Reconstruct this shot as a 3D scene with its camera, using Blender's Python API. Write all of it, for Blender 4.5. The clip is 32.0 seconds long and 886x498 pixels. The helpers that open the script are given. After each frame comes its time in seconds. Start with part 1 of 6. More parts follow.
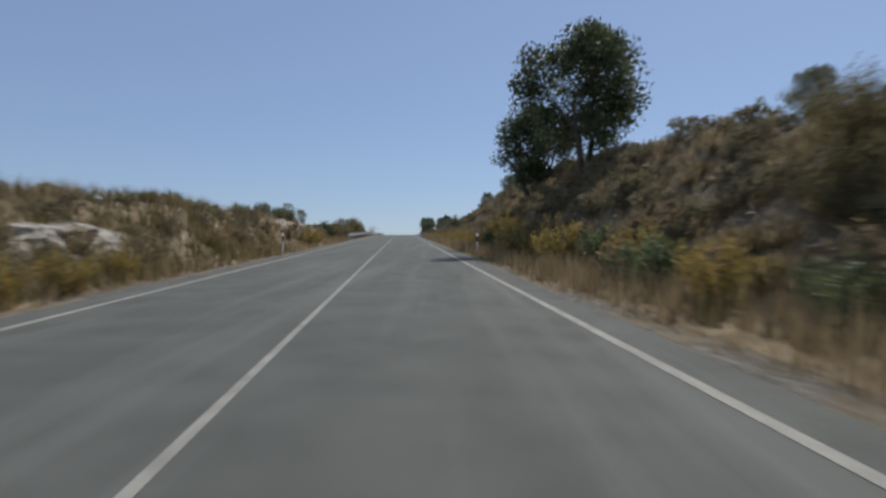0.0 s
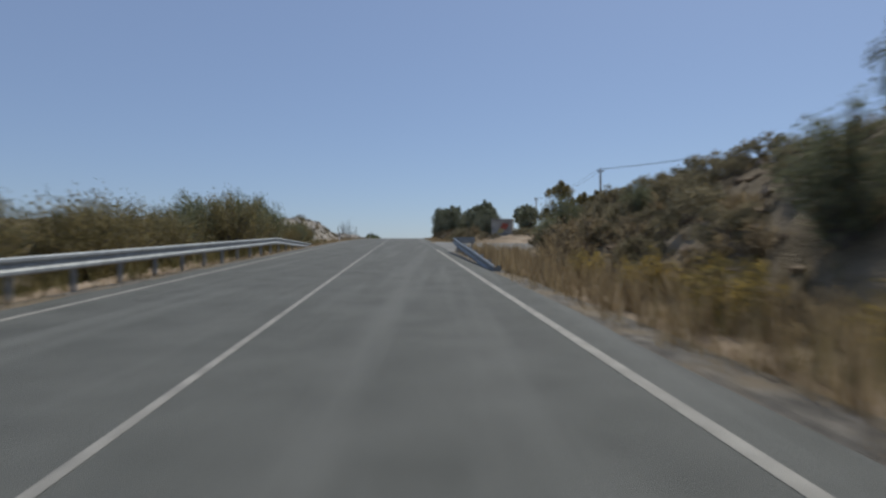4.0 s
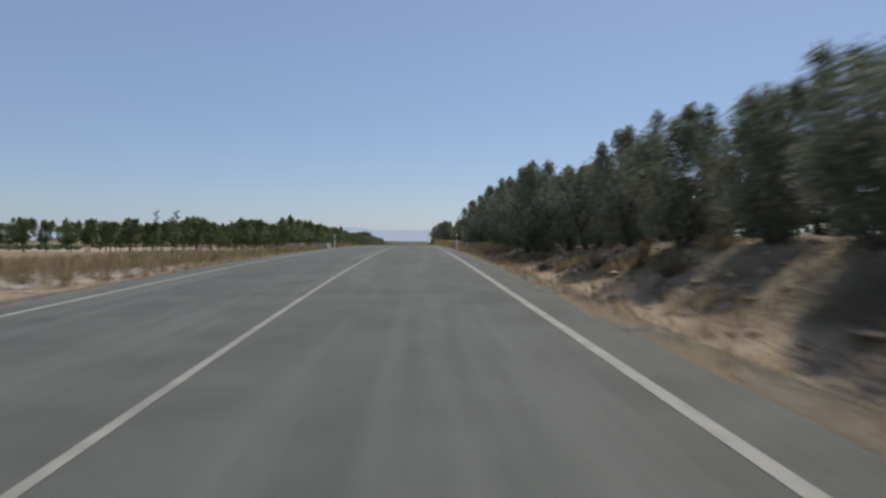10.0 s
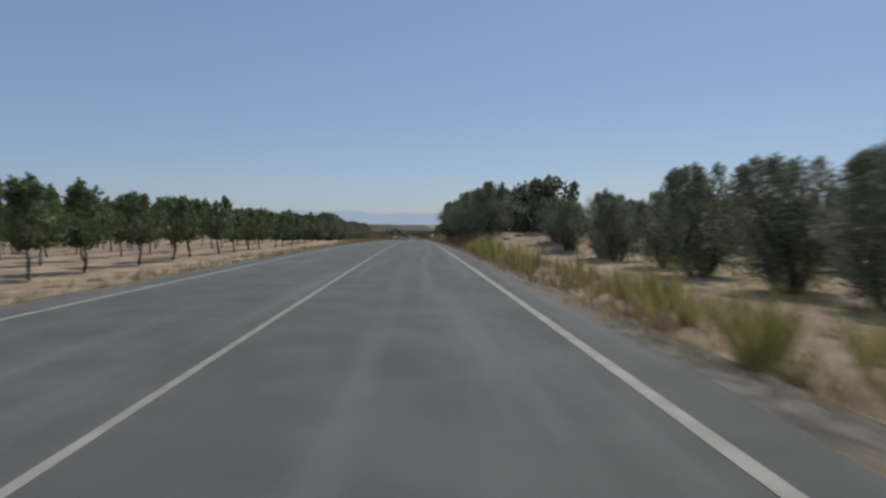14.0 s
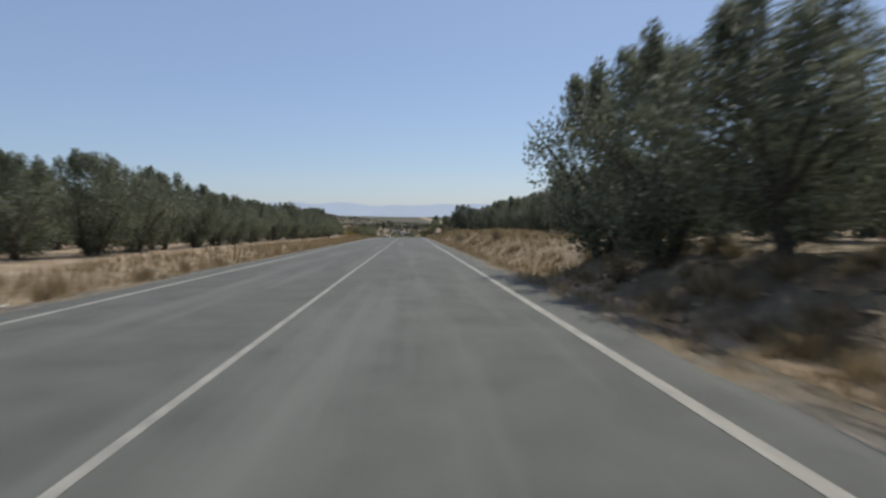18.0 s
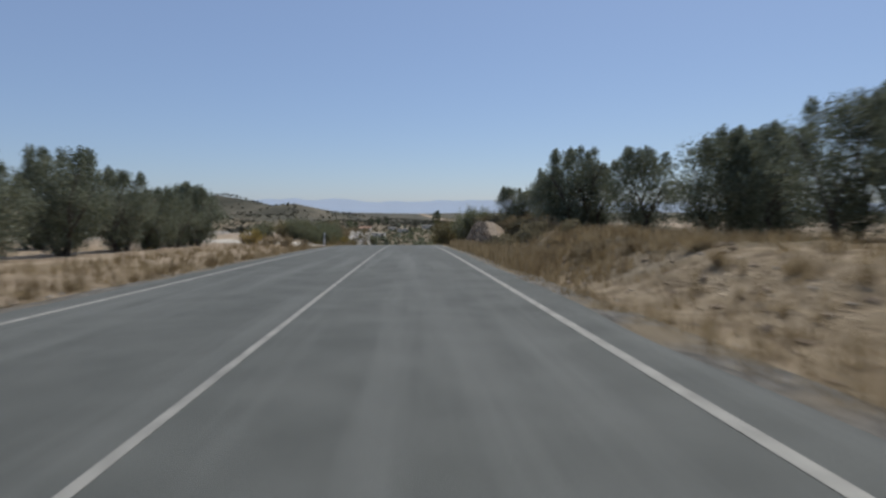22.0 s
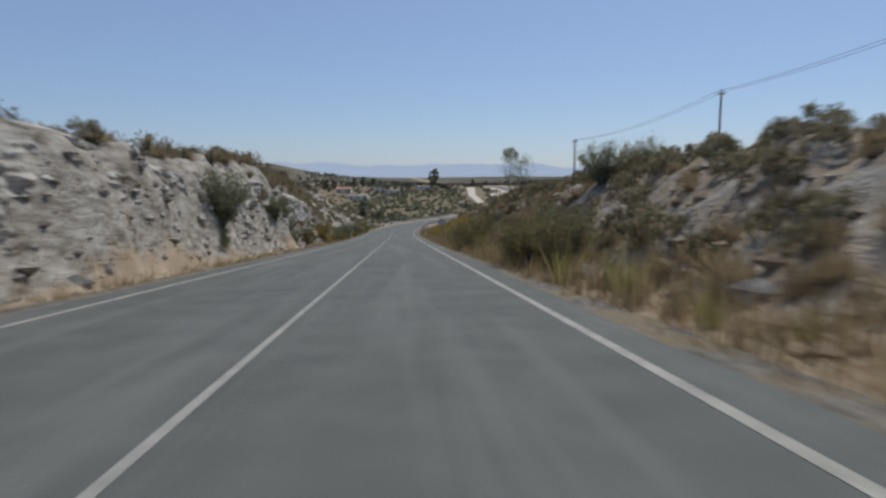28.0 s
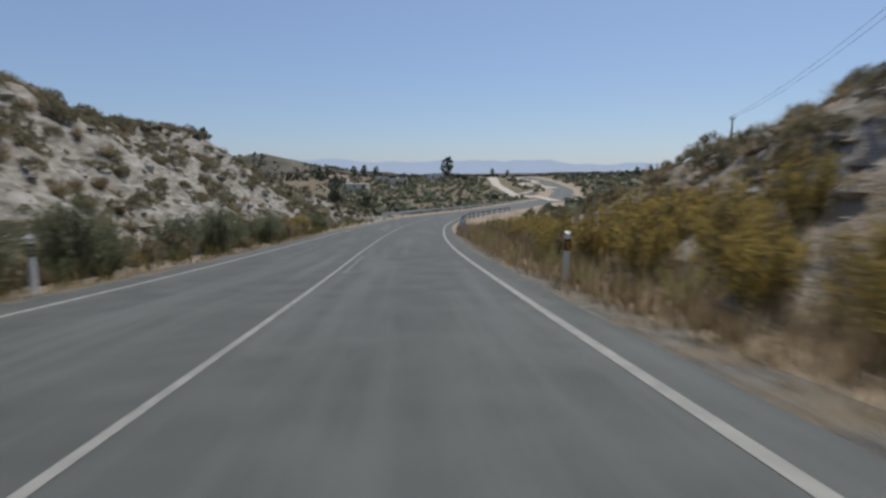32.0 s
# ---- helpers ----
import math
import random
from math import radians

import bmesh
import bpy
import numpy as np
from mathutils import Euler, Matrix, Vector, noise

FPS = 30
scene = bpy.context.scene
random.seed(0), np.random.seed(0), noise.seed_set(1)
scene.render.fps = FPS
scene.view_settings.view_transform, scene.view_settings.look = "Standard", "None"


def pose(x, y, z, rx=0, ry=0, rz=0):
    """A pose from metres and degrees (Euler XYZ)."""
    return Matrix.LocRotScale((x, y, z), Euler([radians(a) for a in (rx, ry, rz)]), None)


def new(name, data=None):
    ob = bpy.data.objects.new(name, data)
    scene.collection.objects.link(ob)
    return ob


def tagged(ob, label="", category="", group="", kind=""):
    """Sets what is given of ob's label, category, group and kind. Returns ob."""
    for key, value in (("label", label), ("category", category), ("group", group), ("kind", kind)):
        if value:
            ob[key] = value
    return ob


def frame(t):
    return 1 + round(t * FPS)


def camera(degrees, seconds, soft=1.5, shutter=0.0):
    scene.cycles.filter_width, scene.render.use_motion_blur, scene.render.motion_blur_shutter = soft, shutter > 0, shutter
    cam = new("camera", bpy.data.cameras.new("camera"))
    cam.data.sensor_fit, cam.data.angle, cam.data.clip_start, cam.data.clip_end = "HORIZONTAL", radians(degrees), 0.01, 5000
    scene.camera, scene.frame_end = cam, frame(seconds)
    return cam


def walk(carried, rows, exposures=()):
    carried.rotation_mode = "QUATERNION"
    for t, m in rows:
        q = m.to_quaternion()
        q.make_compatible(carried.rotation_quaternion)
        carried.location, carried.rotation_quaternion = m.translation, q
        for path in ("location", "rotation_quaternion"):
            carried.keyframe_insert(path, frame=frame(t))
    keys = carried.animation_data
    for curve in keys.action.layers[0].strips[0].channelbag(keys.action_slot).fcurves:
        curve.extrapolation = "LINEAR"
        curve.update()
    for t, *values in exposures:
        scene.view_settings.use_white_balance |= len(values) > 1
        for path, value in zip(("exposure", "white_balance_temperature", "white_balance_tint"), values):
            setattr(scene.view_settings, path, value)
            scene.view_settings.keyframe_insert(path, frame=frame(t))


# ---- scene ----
# camera and its drive
cam = camera(72.0, 32.0, soft=2.6, shutter=0.4)
SPEED = 17.5
EXPOSURE = -0.28
EYE = 1.2

# grade of the road (percent) along y, then the bend and the far climb
GRADE = [(-80, 4.6), (70, 4.8), (105, 4.7), (122, 4.5), (140, 4.1), (157, 3.5), (175, 2.6), (192, 1.4), (208, .3), (228, -.3),
         (262, -1.3), (300, -2.1), (332, -2.6), (385, -2.7), (405, -2.9), (420, -3.4), (433, -4.5), (446, -6.1), (460, -7.5), (481, -8.3),
         (500, -8.8), (540, -8.8), (566, -8.0), (590, -6.0), (615, -4.2), (650, -3.4), (700, -2.2), (740, -.3), (770, 1.2),
         (820, 3.0), (900, 3.2), (960, 1.5), (1010, -1.0), (1100, -2.0), (1400, 0)]
BEND = [(-400, 33.6), (130, .67), (140, .08), (150, -.37), (160, -.74), (170, -1.01), (180, -1.2), (190, -1.29), (200, -1.3), (560, -1.3), (588, -1.3), (604, -.6), (618, .6), (632, 3.0), (648, 8), (670, 16), (700, 27), (730, 39),
        (760, 51), (810, 65), (880, 74), (940, 77), (1100, 76), (5000, 76)]


def smooth_table(table, ys, half):
    """Linear table, averaged over +-half so that it has no kinks."""
    xs, vs = np.array([r[0] for r in table], float), np.array([r[1] for r in table], float)
    return sum(np.interp(ys + o, xs, vs) for o in np.linspace(-half, half, 9)) / 9


GY = np.arange(-400.0, 1400.0, 0.5)
GZ = np.cumsum(smooth_table(GRADE, GY, 6) / 100) * 0.5
GZ -= np.interp(0, GY, GZ)
GX = smooth_table(BEND, GY, 8)


def road_z(y):
    return np.interp(y, GY, GZ)


def road_x(y):
    return np.interp(y, GY, GX)


# seconds, metres from the road's middle, pitch over the road, yaw from its heading
DRIVE = [
    (0, 1.24, -1.83, 3.89), (1, 1.41, -2.13, 4.14), (2, 1.57, -1.86, 4.05), (5, 1.73, -2.03, 3.55), (6, 1.61, -1.56, 3.66), (7, 1.60, -2.00, 2.28),
    (8, 1.24, -1.70, 3.31), (9, 1.35, -2.02, 4.89), (10, 1.74, -2.47, 3.46), (11, 1.98, -2.27, 3.05), (12, 2.02, -1.97, 2.88), (13, 2.01, -1.89, 2.84),
    (14, 1.86, -2.11, 2.53), (17, 1.54, -2.04, 3.26), (18, 1.62, -1.96, 3.09), (19, 1.58, -2.28, 3.54), (20, 1.63, -2.18, 3.05), (21, 1.58, -2.20, 3.02),
    (22, 1.54, -2.06, 3.25), (23, 1.61, -1.93, 3.34), (24, 1.59, -2.17, 3.50), (25, 1.51, -1.96, 3.18), (27.5, 1.40, -1.68, 3.76), (28, 1.41, -1.99, 4.07),
    (29, 1.62, -2.21, 3.56), (30, 1.73, -2.12, 3.62), (31, 1.69, -1.98, 3.61), (32, 1.72, -2.42, 3.31),
]


def seat(t, aside, pitch, yaw):
    """The camera behind the windscreen: it leans and turns with the road under the axles."""
    y = SPEED * t
    grade = math.degrees(math.atan((road_z(y + 1.6) - road_z(y - 1.6)) / 3.2))
    heading = math.degrees(math.atan((road_x(y + 1.6) - road_x(y - 1.6)) / 3.2))
    return pose(float(road_x(y)) + aside, y, float(road_z(y)) + EYE, 90 + grade + pitch, 0, -heading - yaw)


def between(t):
    return [float(np.interp(t, [r[0] for r in DRIVE], [r[k] for r in DRIVE])) for k in range(1, 4)]


# the camera's own exposure drifts with what it sees
LIFT = [(0, .06, 6100), (1, .30, 6200), (2, .08, 6100), (5, -.08, 6050), (7, -.06, 6250), (10, .06, 6200), (13, .06, 6250), (14, -.12, 6050), (15.5, .15, 6300), (17, .34, 6480), (18, .18, 6200), (19, .0, 5960), (22, .0, 5960), (24, -.02, 6080), (25, -.03, 5980),
        (28, .0, 5900), (29, .04, 5950), (31, .02, 5970), (32, .0, 5900)]
walk(cam, [(t, seat(t, *between(t))) for t in [k / 2 for k in range(65)]], [(t, EXPOSURE + e, k, 7.5) for t, e, k in LIFT])

# light: summer sun high ahead, over the right-hand side
SUN = Vector((0.42, 0.62, 1.0)).normalized()
world = bpy.data.worlds.new("world")
scene.world = world
world.use_nodes = True
nt = world.node_tree
sky = nt.nodes.new("ShaderNodeTexSky")
sky.sky_type, sky.sun_disc = "NISHITA", False
sky.sun_elevation = math.asin(SUN.z)
sky.sun_rotation = math.atan2(SUN.x, SUN.y)
sky.air_density, sky.dust_density, sky.ozone_density, sky.altitude = 1.0, 0.8, 3.1, 600
haze = nt.nodes.new("ShaderNodeMix")
haze.data_type = "RGBA"
haze.inputs[0].default_value, haze.inputs[7].default_value = 0.40, (4.2, 4.95, 7.2, 1)
nt.links.new(sky.outputs[0], haze.inputs[6])
nt.links.new(haze.outputs[2], nt.nodes["Background"].inputs[0])
nt.nodes["Background"].inputs[1].default_value = 0.10
sun = new("sun", bpy.data.lights.new("sun", "SUN"))
sun.data.energy, sun.data.angle, sun.data.color = 4.2, radians(0.5), (1.0, 0.91, 0.78)
sun.matrix_world = Matrix.Translation((0, 0, 60)) @ SUN.to_track_quat("Z", "Y").to_matrix().to_4x4()


# ---------------------------------------------------------------- materials
def ramp_material(name, colours, scale, rough=0.9, bump=0.0, bump_scale=None, detail=6, second=None, island=0.0, object_random=0.0, translucent=0.0, metallic=0.0):
    """Noise-driven colour between two or more base colours, with fine bump; optional second, larger noise that tints it."""
    mat = bpy.data.materials.new(name)
    mat.use_nodes = True
    n, l = mat.node_tree.nodes, mat.node_tree.links
    bsdf = n["Principled BSDF"]
    bsdf.inputs["Roughness"].default_value = rough
    bsdf.inputs["Metallic"].default_value = metallic
    bsdf.inputs["Specular IOR Level"].default_value = 0.3
    geo = n.new("ShaderNodeNewGeometry")
    tex = n.new("ShaderNodeTexNoise")
    tex.inputs["Scale"].default_value, tex.inputs["Detail"].default_value = scale, detail
    l.new(geo.outputs["Position"], tex.inputs["Vector"])
    ramp = n.new("ShaderNodeValToRGB")
    els = ramp.color_ramp.elements
    while len(els) < len(colours):
        els.new(0.5)
    for i, c in enumerate(colours):
        els[i].position = 0.32 + 0.36 * i / (len(colours) - 1)
        els[i].color = (*c, 1)
    fac = tex.outputs[0]
    if island or object_random:
        src = geo.outputs["Random Per Island"]
        amount = island
        if object_random:
            info = n.new("ShaderNodeObjectInfo")
            src, amount = info.outputs["Random"], object_random
        sub = n.new("ShaderNodeMath"); sub.operation = "MULTIPLY_ADD"
        sub.inputs[1].default_value, sub.inputs[2].default_value = amount, -amount / 2
        l.new(src, sub.inputs[0])
        add = n.new("ShaderNodeMath"); add.operation = "ADD"
        l.new(fac, add.inputs[0]); l.new(sub.outputs[0], add.inputs[1])
        fac = add.outputs[0]
    l.new(fac, ramp.inputs[0])
    colour = ramp.outputs[0]
    if second:
        c2, s2, lo, hi = second
        tex2 = n.new("ShaderNodeTexNoise")
        tex2.inputs["Scale"].default_value, tex2.inputs["Detail"].default_value = s2, 5
        l.new(geo.outputs["Position"], tex2.inputs["Vector"])
        rng = n.new("ShaderNodeMapRange")
        rng.inputs[1].default_value, rng.inputs[2].default_value = lo, hi
        l.new(tex2.outputs[0], rng.inputs[0])
        mix = n.new("ShaderNodeMix"); mix.data_type = "RGBA"
        l.new(rng.outputs[0], mix.inputs[0]); l.new(colour, mix.inputs[6])
        mix.inputs[7].default_value = (*c2, 1)
        colour = mix.outputs[2]
    l.new(colour, bsdf.inputs["Base Color"])
    if bump:
        tex3 = n.new("ShaderNodeTexNoise")
        tex3.inputs["Scale"].default_value, tex3.inputs["Detail"].default_value = bump_scale or scale * 4, 8
        l.new(geo.outputs["Position"], tex3.inputs["Vector"])
        b = n.new("ShaderNodeBump")
        b.inputs["Strength"].default_value, b.inputs["Distance"].default_value = min(1, bump), 0.05 * max(1, bump)
        l.new(tex3.outputs[0], b.inputs["Height"]); l.new(b.outputs[0], bsdf.inputs["Normal"])
    if translucent:
        tr = n.new("ShaderNodeBsdfTranslucent")
        l.new(colour, tr.inputs[0])
        ms = n.new("ShaderNodeMixShader")
        ms.inputs[0].default_value = translucent
        l.new(bsdf.outputs[0], ms.inputs[1]); l.new(tr.outputs[0], ms.inputs[2])
        l.new(ms.outputs[0], n["Material Output"].inputs[0])
    return mat


def zone_material():
    """Ground: earth, pale broken rock, straw and scrubby soil, mixed by the masks laid on the sheet and by noise."""
    mat = bpy.data.materials.new("dry_ground")
    mat.use_nodes = True
    n, l = mat.node_tree.nodes, mat.node_tree.links
    bsdf = n["Principled BSDF"]
    bsdf.inputs["Roughness"].default_value = 0.97
    bsdf.inputs["Specular IOR Level"].default_value = 0.15
    geo = n.new("ShaderNodeNewGeometry")
    att = n.new("ShaderNodeAttribute"); att.attribute_name = "zone"
    sep = n.new("ShaderNodeSeparateColor"); l.new(att.outputs["Color"], sep.inputs[0])

    def noise_at(scale, detail=6, stretch=None):
        tex = n.new("ShaderNodeTexNoise")
        tex.inputs["Scale"].default_value, tex.inputs["Detail"].default_value = scale, detail
        if stretch:
            mp = n.new("ShaderNodeMapping"); mp.inputs["Scale"].default_value = stretch
            l.new(geo.outputs["Position"], mp.inputs[0]); l.new(mp.outputs[0], tex.inputs["Vector"])
        else:
            l.new(geo.outputs["Position"], tex.inputs["Vector"])
        return tex.outputs[0]

    def ramp(fac, colours, lo=.32, hi=.68):
        r = n.new("ShaderNodeValToRGB")
        els = r.color_ramp.elements
        while len(els) < len(colours):
            els.new(.5)
        for i, c in enumerate(colours):
            els[i].position = lo + (hi - lo) * i / (len(colours) - 1)
            els[i].color = (*c, 1)
        l.new(fac, r.inputs[0])
        return r.outputs[0]

    def blend(mask, noise_out, spread, a, b):
        """b over a where mask, roughened by noise, is high."""
        m1 = n.new("ShaderNodeMath"); m1.operation = "MULTIPLY_ADD"
        l.new(noise_out, m1.inputs[0]); m1.inputs[1].default_value = spread; l.new(mask, m1.inputs[2])
        rng = n.new("ShaderNodeMapRange")
        rng.inputs[1].default_value, rng.inputs[2].default_value = .40 + spread * .5, .62 + spread * .5
        l.new(m1.outputs[0], rng.inputs[0])
        mix = n.new("ShaderNodeMix"); mix.data_type = "RGBA"
        l.new(rng.outputs[0], mix.inputs[0]); l.new(a, mix.inputs[6]); l.new(b, mix.inputs[7])
        return mix.outputs[2]

    soil = ramp(noise_at(.8), [(.27, .20, .135), (.38, .295, .205), (.47, .38, .28)])
    rock = ramp(noise_at(1.7, 9, (1, .7, 2.4)), [(.11, .092, .072), (.25, .222, .182), (.36, .33, .28), (.45, .42, .365)], .28, .72)
    straw = ramp(noise_at(2.2), [(.175, .13, .08), (.275, .21, .13), (.38, .30, .20)])
    scrub = ramp(noise_at(.55, 8), [(.11, .088, .055), (.19, .15, .095), (.29, .235, .16)])
    big = noise_at(.35, 4)
    c = blend(sep.outputs[1], big, .8, soil, straw)
    c = blend(sep.outputs[2], noise_at(.6, 5), .8, c, scrub)
    c = blend(sep.outputs[0], noise_at(.9, 5), .9, c, rock)
    wood = ramp(noise_at(.02, 6), [(.058, .056, .04), (.095, .087, .062), (.155, .135, .098)])
    c = blend(att.outputs["Alpha"], noise_at(.012, 5), .8, c, wood)
    l.new(c, bsdf.inputs["Base Color"])
    add = n.new("ShaderNodeMath"); add.operation = "ADD"
    l.new(noise_at(3.0, 9, (1, 1, 1.8)), add.inputs[0]); l.new(noise_at(14, 6), add.inputs[1])
    bmp = n.new("ShaderNodeBump")
    bmp.inputs["Strength"].default_value, bmp.inputs["Distance"].default_value = .9, .12
    l.new(add.outputs[0], bmp.inputs["Height"]); l.new(bmp.outputs[0], bsdf.inputs["Normal"])
    return mat


M = {}
M["ground"] = zone_material()
M["asphalt"] = ramp_material("asphalt", [(.086, .088, .078), (.116, .118, .105)], 1.2, 0.85, 0.35, 160, second=((.145, .147, .132), .35, .5, .75))
streak = next(n for n in M["asphalt"].node_tree.nodes if n.type == "TEX_NOISE" and abs(n.inputs["Scale"].default_value - .35) < .01)
stretch = M["asphalt"].node_tree.nodes.new("ShaderNodeMapping")
stretch.inputs["Scale"].default_value = (4.5, .22, 1)
M["asphalt"].node_tree.links.new(M["asphalt"].node_tree.nodes["Geometry"].outputs["Position"], stretch.inputs[0])
M["asphalt"].node_tree.links.new(stretch.outputs[0], streak.inputs["Vector"])
M["line"] = ramp_material("worn_road_paint", [(.215, .205, .178), (.35, .335, .29)], 5, 0.75, 0.2, 120)
M["centre_line"] = ramp_material("thin_worn_paint", [(.20, .192, .168), (.33, .315, .275)], 5, 0.75, 0.2, 120)
M["faded_line"] = ramp_material("faded_road_paint", [(.115, .118, .105), (.19, .19, .175)], 4, 0.8, 0.2, 120)
M["gravel"] = ramp_material("verge_gravel", [(.085, .078, .066), (.15, .135, .112), (.25, .225, .185)], 5, 0.97, 1.0, 32, second=((.21, .165, .105), .8, .46, .62))
M["track"] = ramp_material("pale_track_earth", [(.42, .36, .28), (.58, .52, .43)], 1.2, 0.97, 0.5, 25)
M["stone"] = ramp_material("pale_limestone", [(.26, .235, .20), (.44, .41, .36), (.56, .53, .47)], 3, 0.95, 0.8, 18, object_random=.3)
M["rubble"] = ramp_material("broken_limestone", [(.15, .13, .105), (.31, .28, .235), (.44, .41, .355)], 3, 0.95, 0.8, 18, island=.35)
M["wallstone"] = ramp_material("brown_wall_stone", [(.23, .175, .12), (.345, .27, .19), (.46, .38, .28)], 3, 0.95, 0.9, 20, object_random=.4)
M["mortar"] = ramp_material("earth_joint", [(.22, .168, .115), (.34, .265, .19)], 5, 0.97, 0.9, 30)
M["olive_leaf"] = ramp_material("olive_leaf", [(.10, .11, .066), (.17, .182, .115), (.27, .285, .195)], 1.5, 0.6, island=0.4, translucent=0.32)
M["almond_leaf"] = ramp_material("almond_leaf", [(.075, .10, .042), (.13, .165, .072), (.20, .235, .11)], 1.5, 0.55, island=0.4, translucent=0.4)
M["carob_leaf"] = ramp_material("dark_green_leaf", [(.055, .068, .03), (.095, .115, .052), (.15, .175, .085)], 1.5, 0.5, island=0.35, translucent=0.35)
M["broom"] = ramp_material("broom_stem", [(.115, .125, .068), (.195, .205, .11), (.285, .285, .165)], 2, 0.7, island=0.4, translucent=0.35)
M["dome"] = ramp_material("shrub_leaf", [(.135, .118, .07), (.225, .195, .115), (.33, .285, .175)], 1.2, 0.8, island=0.4, translucent=0.35)
M["broom_dry"] = ramp_material("yellowing_broom_stem", [(.125, .108, .048), (.21, .178, .076), (.32, .26, .115)], 2, 0.7, island=0.4, translucent=0.35)
M["yellow"] = ramp_material("yellow_flowering_weed", [(.19, .155, .055), (.34, .26, .08), (.50, .36, .095)], 2, 0.8, island=0.45, translucent=0.42)
M["esparto"] = ramp_material("esparto_blade", [(.17, .13, .075), (.29, .225, .13), (.41, .325, .19)], 1.5, 0.85, island=0.4, translucent=0.35)
M["straw"] = ramp_material("dry_grass_blade", [(.19, .138, .074), (.315, .238, .13), (.43, .34, .20)], 1.0, 0.85, island=0.4, translucent=0.35)
M["green_grass"] = ramp_material("half_green_grass_blade", [(.10, .095, .035), (.19, .17, .065), (.30, .24, .10)], 1.0, 0.8, island=0.4, translucent=0.2)
M["weed"] = ramp_material("yellowing_weed", [(.16, .15, .05), (.30, .27, .09), (.42, .37, .15)], 1.0, 0.8, island=0.4, translucent=0.4)
M["scrub"] = ramp_material("scrub_leaf", [(.075, .07, .042), (.12, .108, .066), (.18, .155, .10)], .6, 0.85, island=0.5)
M["twig"] = ramp_material("dead_twig", [(.10, .085, .07), (.19, .165, .14)], 6, 0.95, 0.3, 40)
M["bark"] = ramp_material("bark", [(.07, .055, .042), (.16, .13, .10)], 9, 0.95, 1.0, 30)
M["galvanised"] = ramp_material("galvanised_steel", [(.22, .235, .24), (.34, .355, .36)], 5, 0.55, 0.1, 60, metallic=0.45)
M["white_paint"] = ramp_material("white_plastic", [(.62, .62, .60), (.76, .76, .74)], 6, 0.5)
M["black"] = ramp_material("black_band", [(.018, .018, .018), (.03, .03, .03)], 9, 0.5)
M["amber"] = ramp_material("amber_reflector", [(.50, .20, .02), (.62, .28, .04)], 20, 0.25)
M["concrete"] = ramp_material("weathered_concrete", [(.26, .25, .23), (.40, .385, .355), (.48, .46, .43)], 2.5, 0.92, 0.4, 35, second=((.20, .19, .17), .9, .52, .7))
M["render_wall"] = ramp_material("stained_render", [(.30, .27, .23), (.42, .385, .335)], 2, 0.92, 0.3, 30, second=((.18, .155, .13), 1.1, .55, .72))
M["dark_gap"] = ramp_material("dark_opening", [(.02, .018, .016), (.035, .03, .028)], 3, 0.9)
M["graffiti_red"] = ramp_material("red_spray_paint", [(.28, .06, .04), (.42, .12, .07)], 6, 0.7)
M["graffiti_yellow"] = ramp_material("ochre_spray_paint", [(.42, .30, .10), (.55, .42, .2)], 6, 0.7)
M["house_white"] = ramp_material("whitewash", [(.56, .50, .41), (.70, .64, .54)], 1.0, 0.9, 0.2, 12)
M["roof_tile"] = ramp_material("clay_roof", [(.30, .17, .11), (.42, .27, .18)], 3, 0.9, 0.4, 14)
M["cable"] = ramp_material("dark_cable", [(.05, .05, .05), (.08, .08, .08)], 5, 0.6)
M["mountain"] = ramp_material("mountain_haze_glow", [(.20, .25, .34), (.25, .30, .39)], .004, 1.0)
# the pale blue-grey haze over the range is put in as emission
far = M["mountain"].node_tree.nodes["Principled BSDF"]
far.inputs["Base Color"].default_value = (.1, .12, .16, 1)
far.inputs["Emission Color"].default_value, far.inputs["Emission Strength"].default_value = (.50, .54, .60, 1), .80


# ---------------------------------------------------------------- helpers
def empty(name, at=(0, 0, 0), turn=0.0, size=1.0):
    ob = new(name)
    ob.matrix_basis = Matrix.LocRotScale(at, Euler((0, 0, turn)), (size, size, size))
    return ob


def mesh_of(name, verts, faces, mats, smooth=False, index=None):
    me = bpy.data.meshes.new(name)
    me.from_pydata(np.asarray(verts, float).tolist() if isinstance(verts, np.ndarray) else verts, [], faces.tolist() if isinstance(faces, np.ndarray) else faces)
    for m in mats if isinstance(mats, (list, tuple)) else [mats]:
        me.materials.append(m)
    if index is not None:
        me.polygons.foreach_set("material_index", np.asarray(index, np.int32))
    if smooth:
        me.polygons.foreach_set("use_smooth", np.ones(len(me.polygons), bool))
    me.update()
    return me


def part(name, data, material, parent, label=""):
    """Links a bmesh or a mesh as one object under a thing or a part."""
    if isinstance(data, bmesh.types.BMesh):
        me = bpy.data.meshes.new(name)
        data.to_mesh(me)
        data.free()
        data = me
    if material is not None and not data.materials:
        data.materials.append(material)
    ob = new(name, data)
    ob.parent = parent
    return tagged(ob, label)


def hash3(ix, iy, iz):
    h = (ix * 374761393 + iy * 668265263 + iz * 2147483647 * 3) & 0xFFFFFFFF
    h = ((h ^ (h >> 13)) * 1274126177) & 0xFFFFFFFF
    return ((h ^ (h >> 16)) & 0xFFFF) / 65535.0


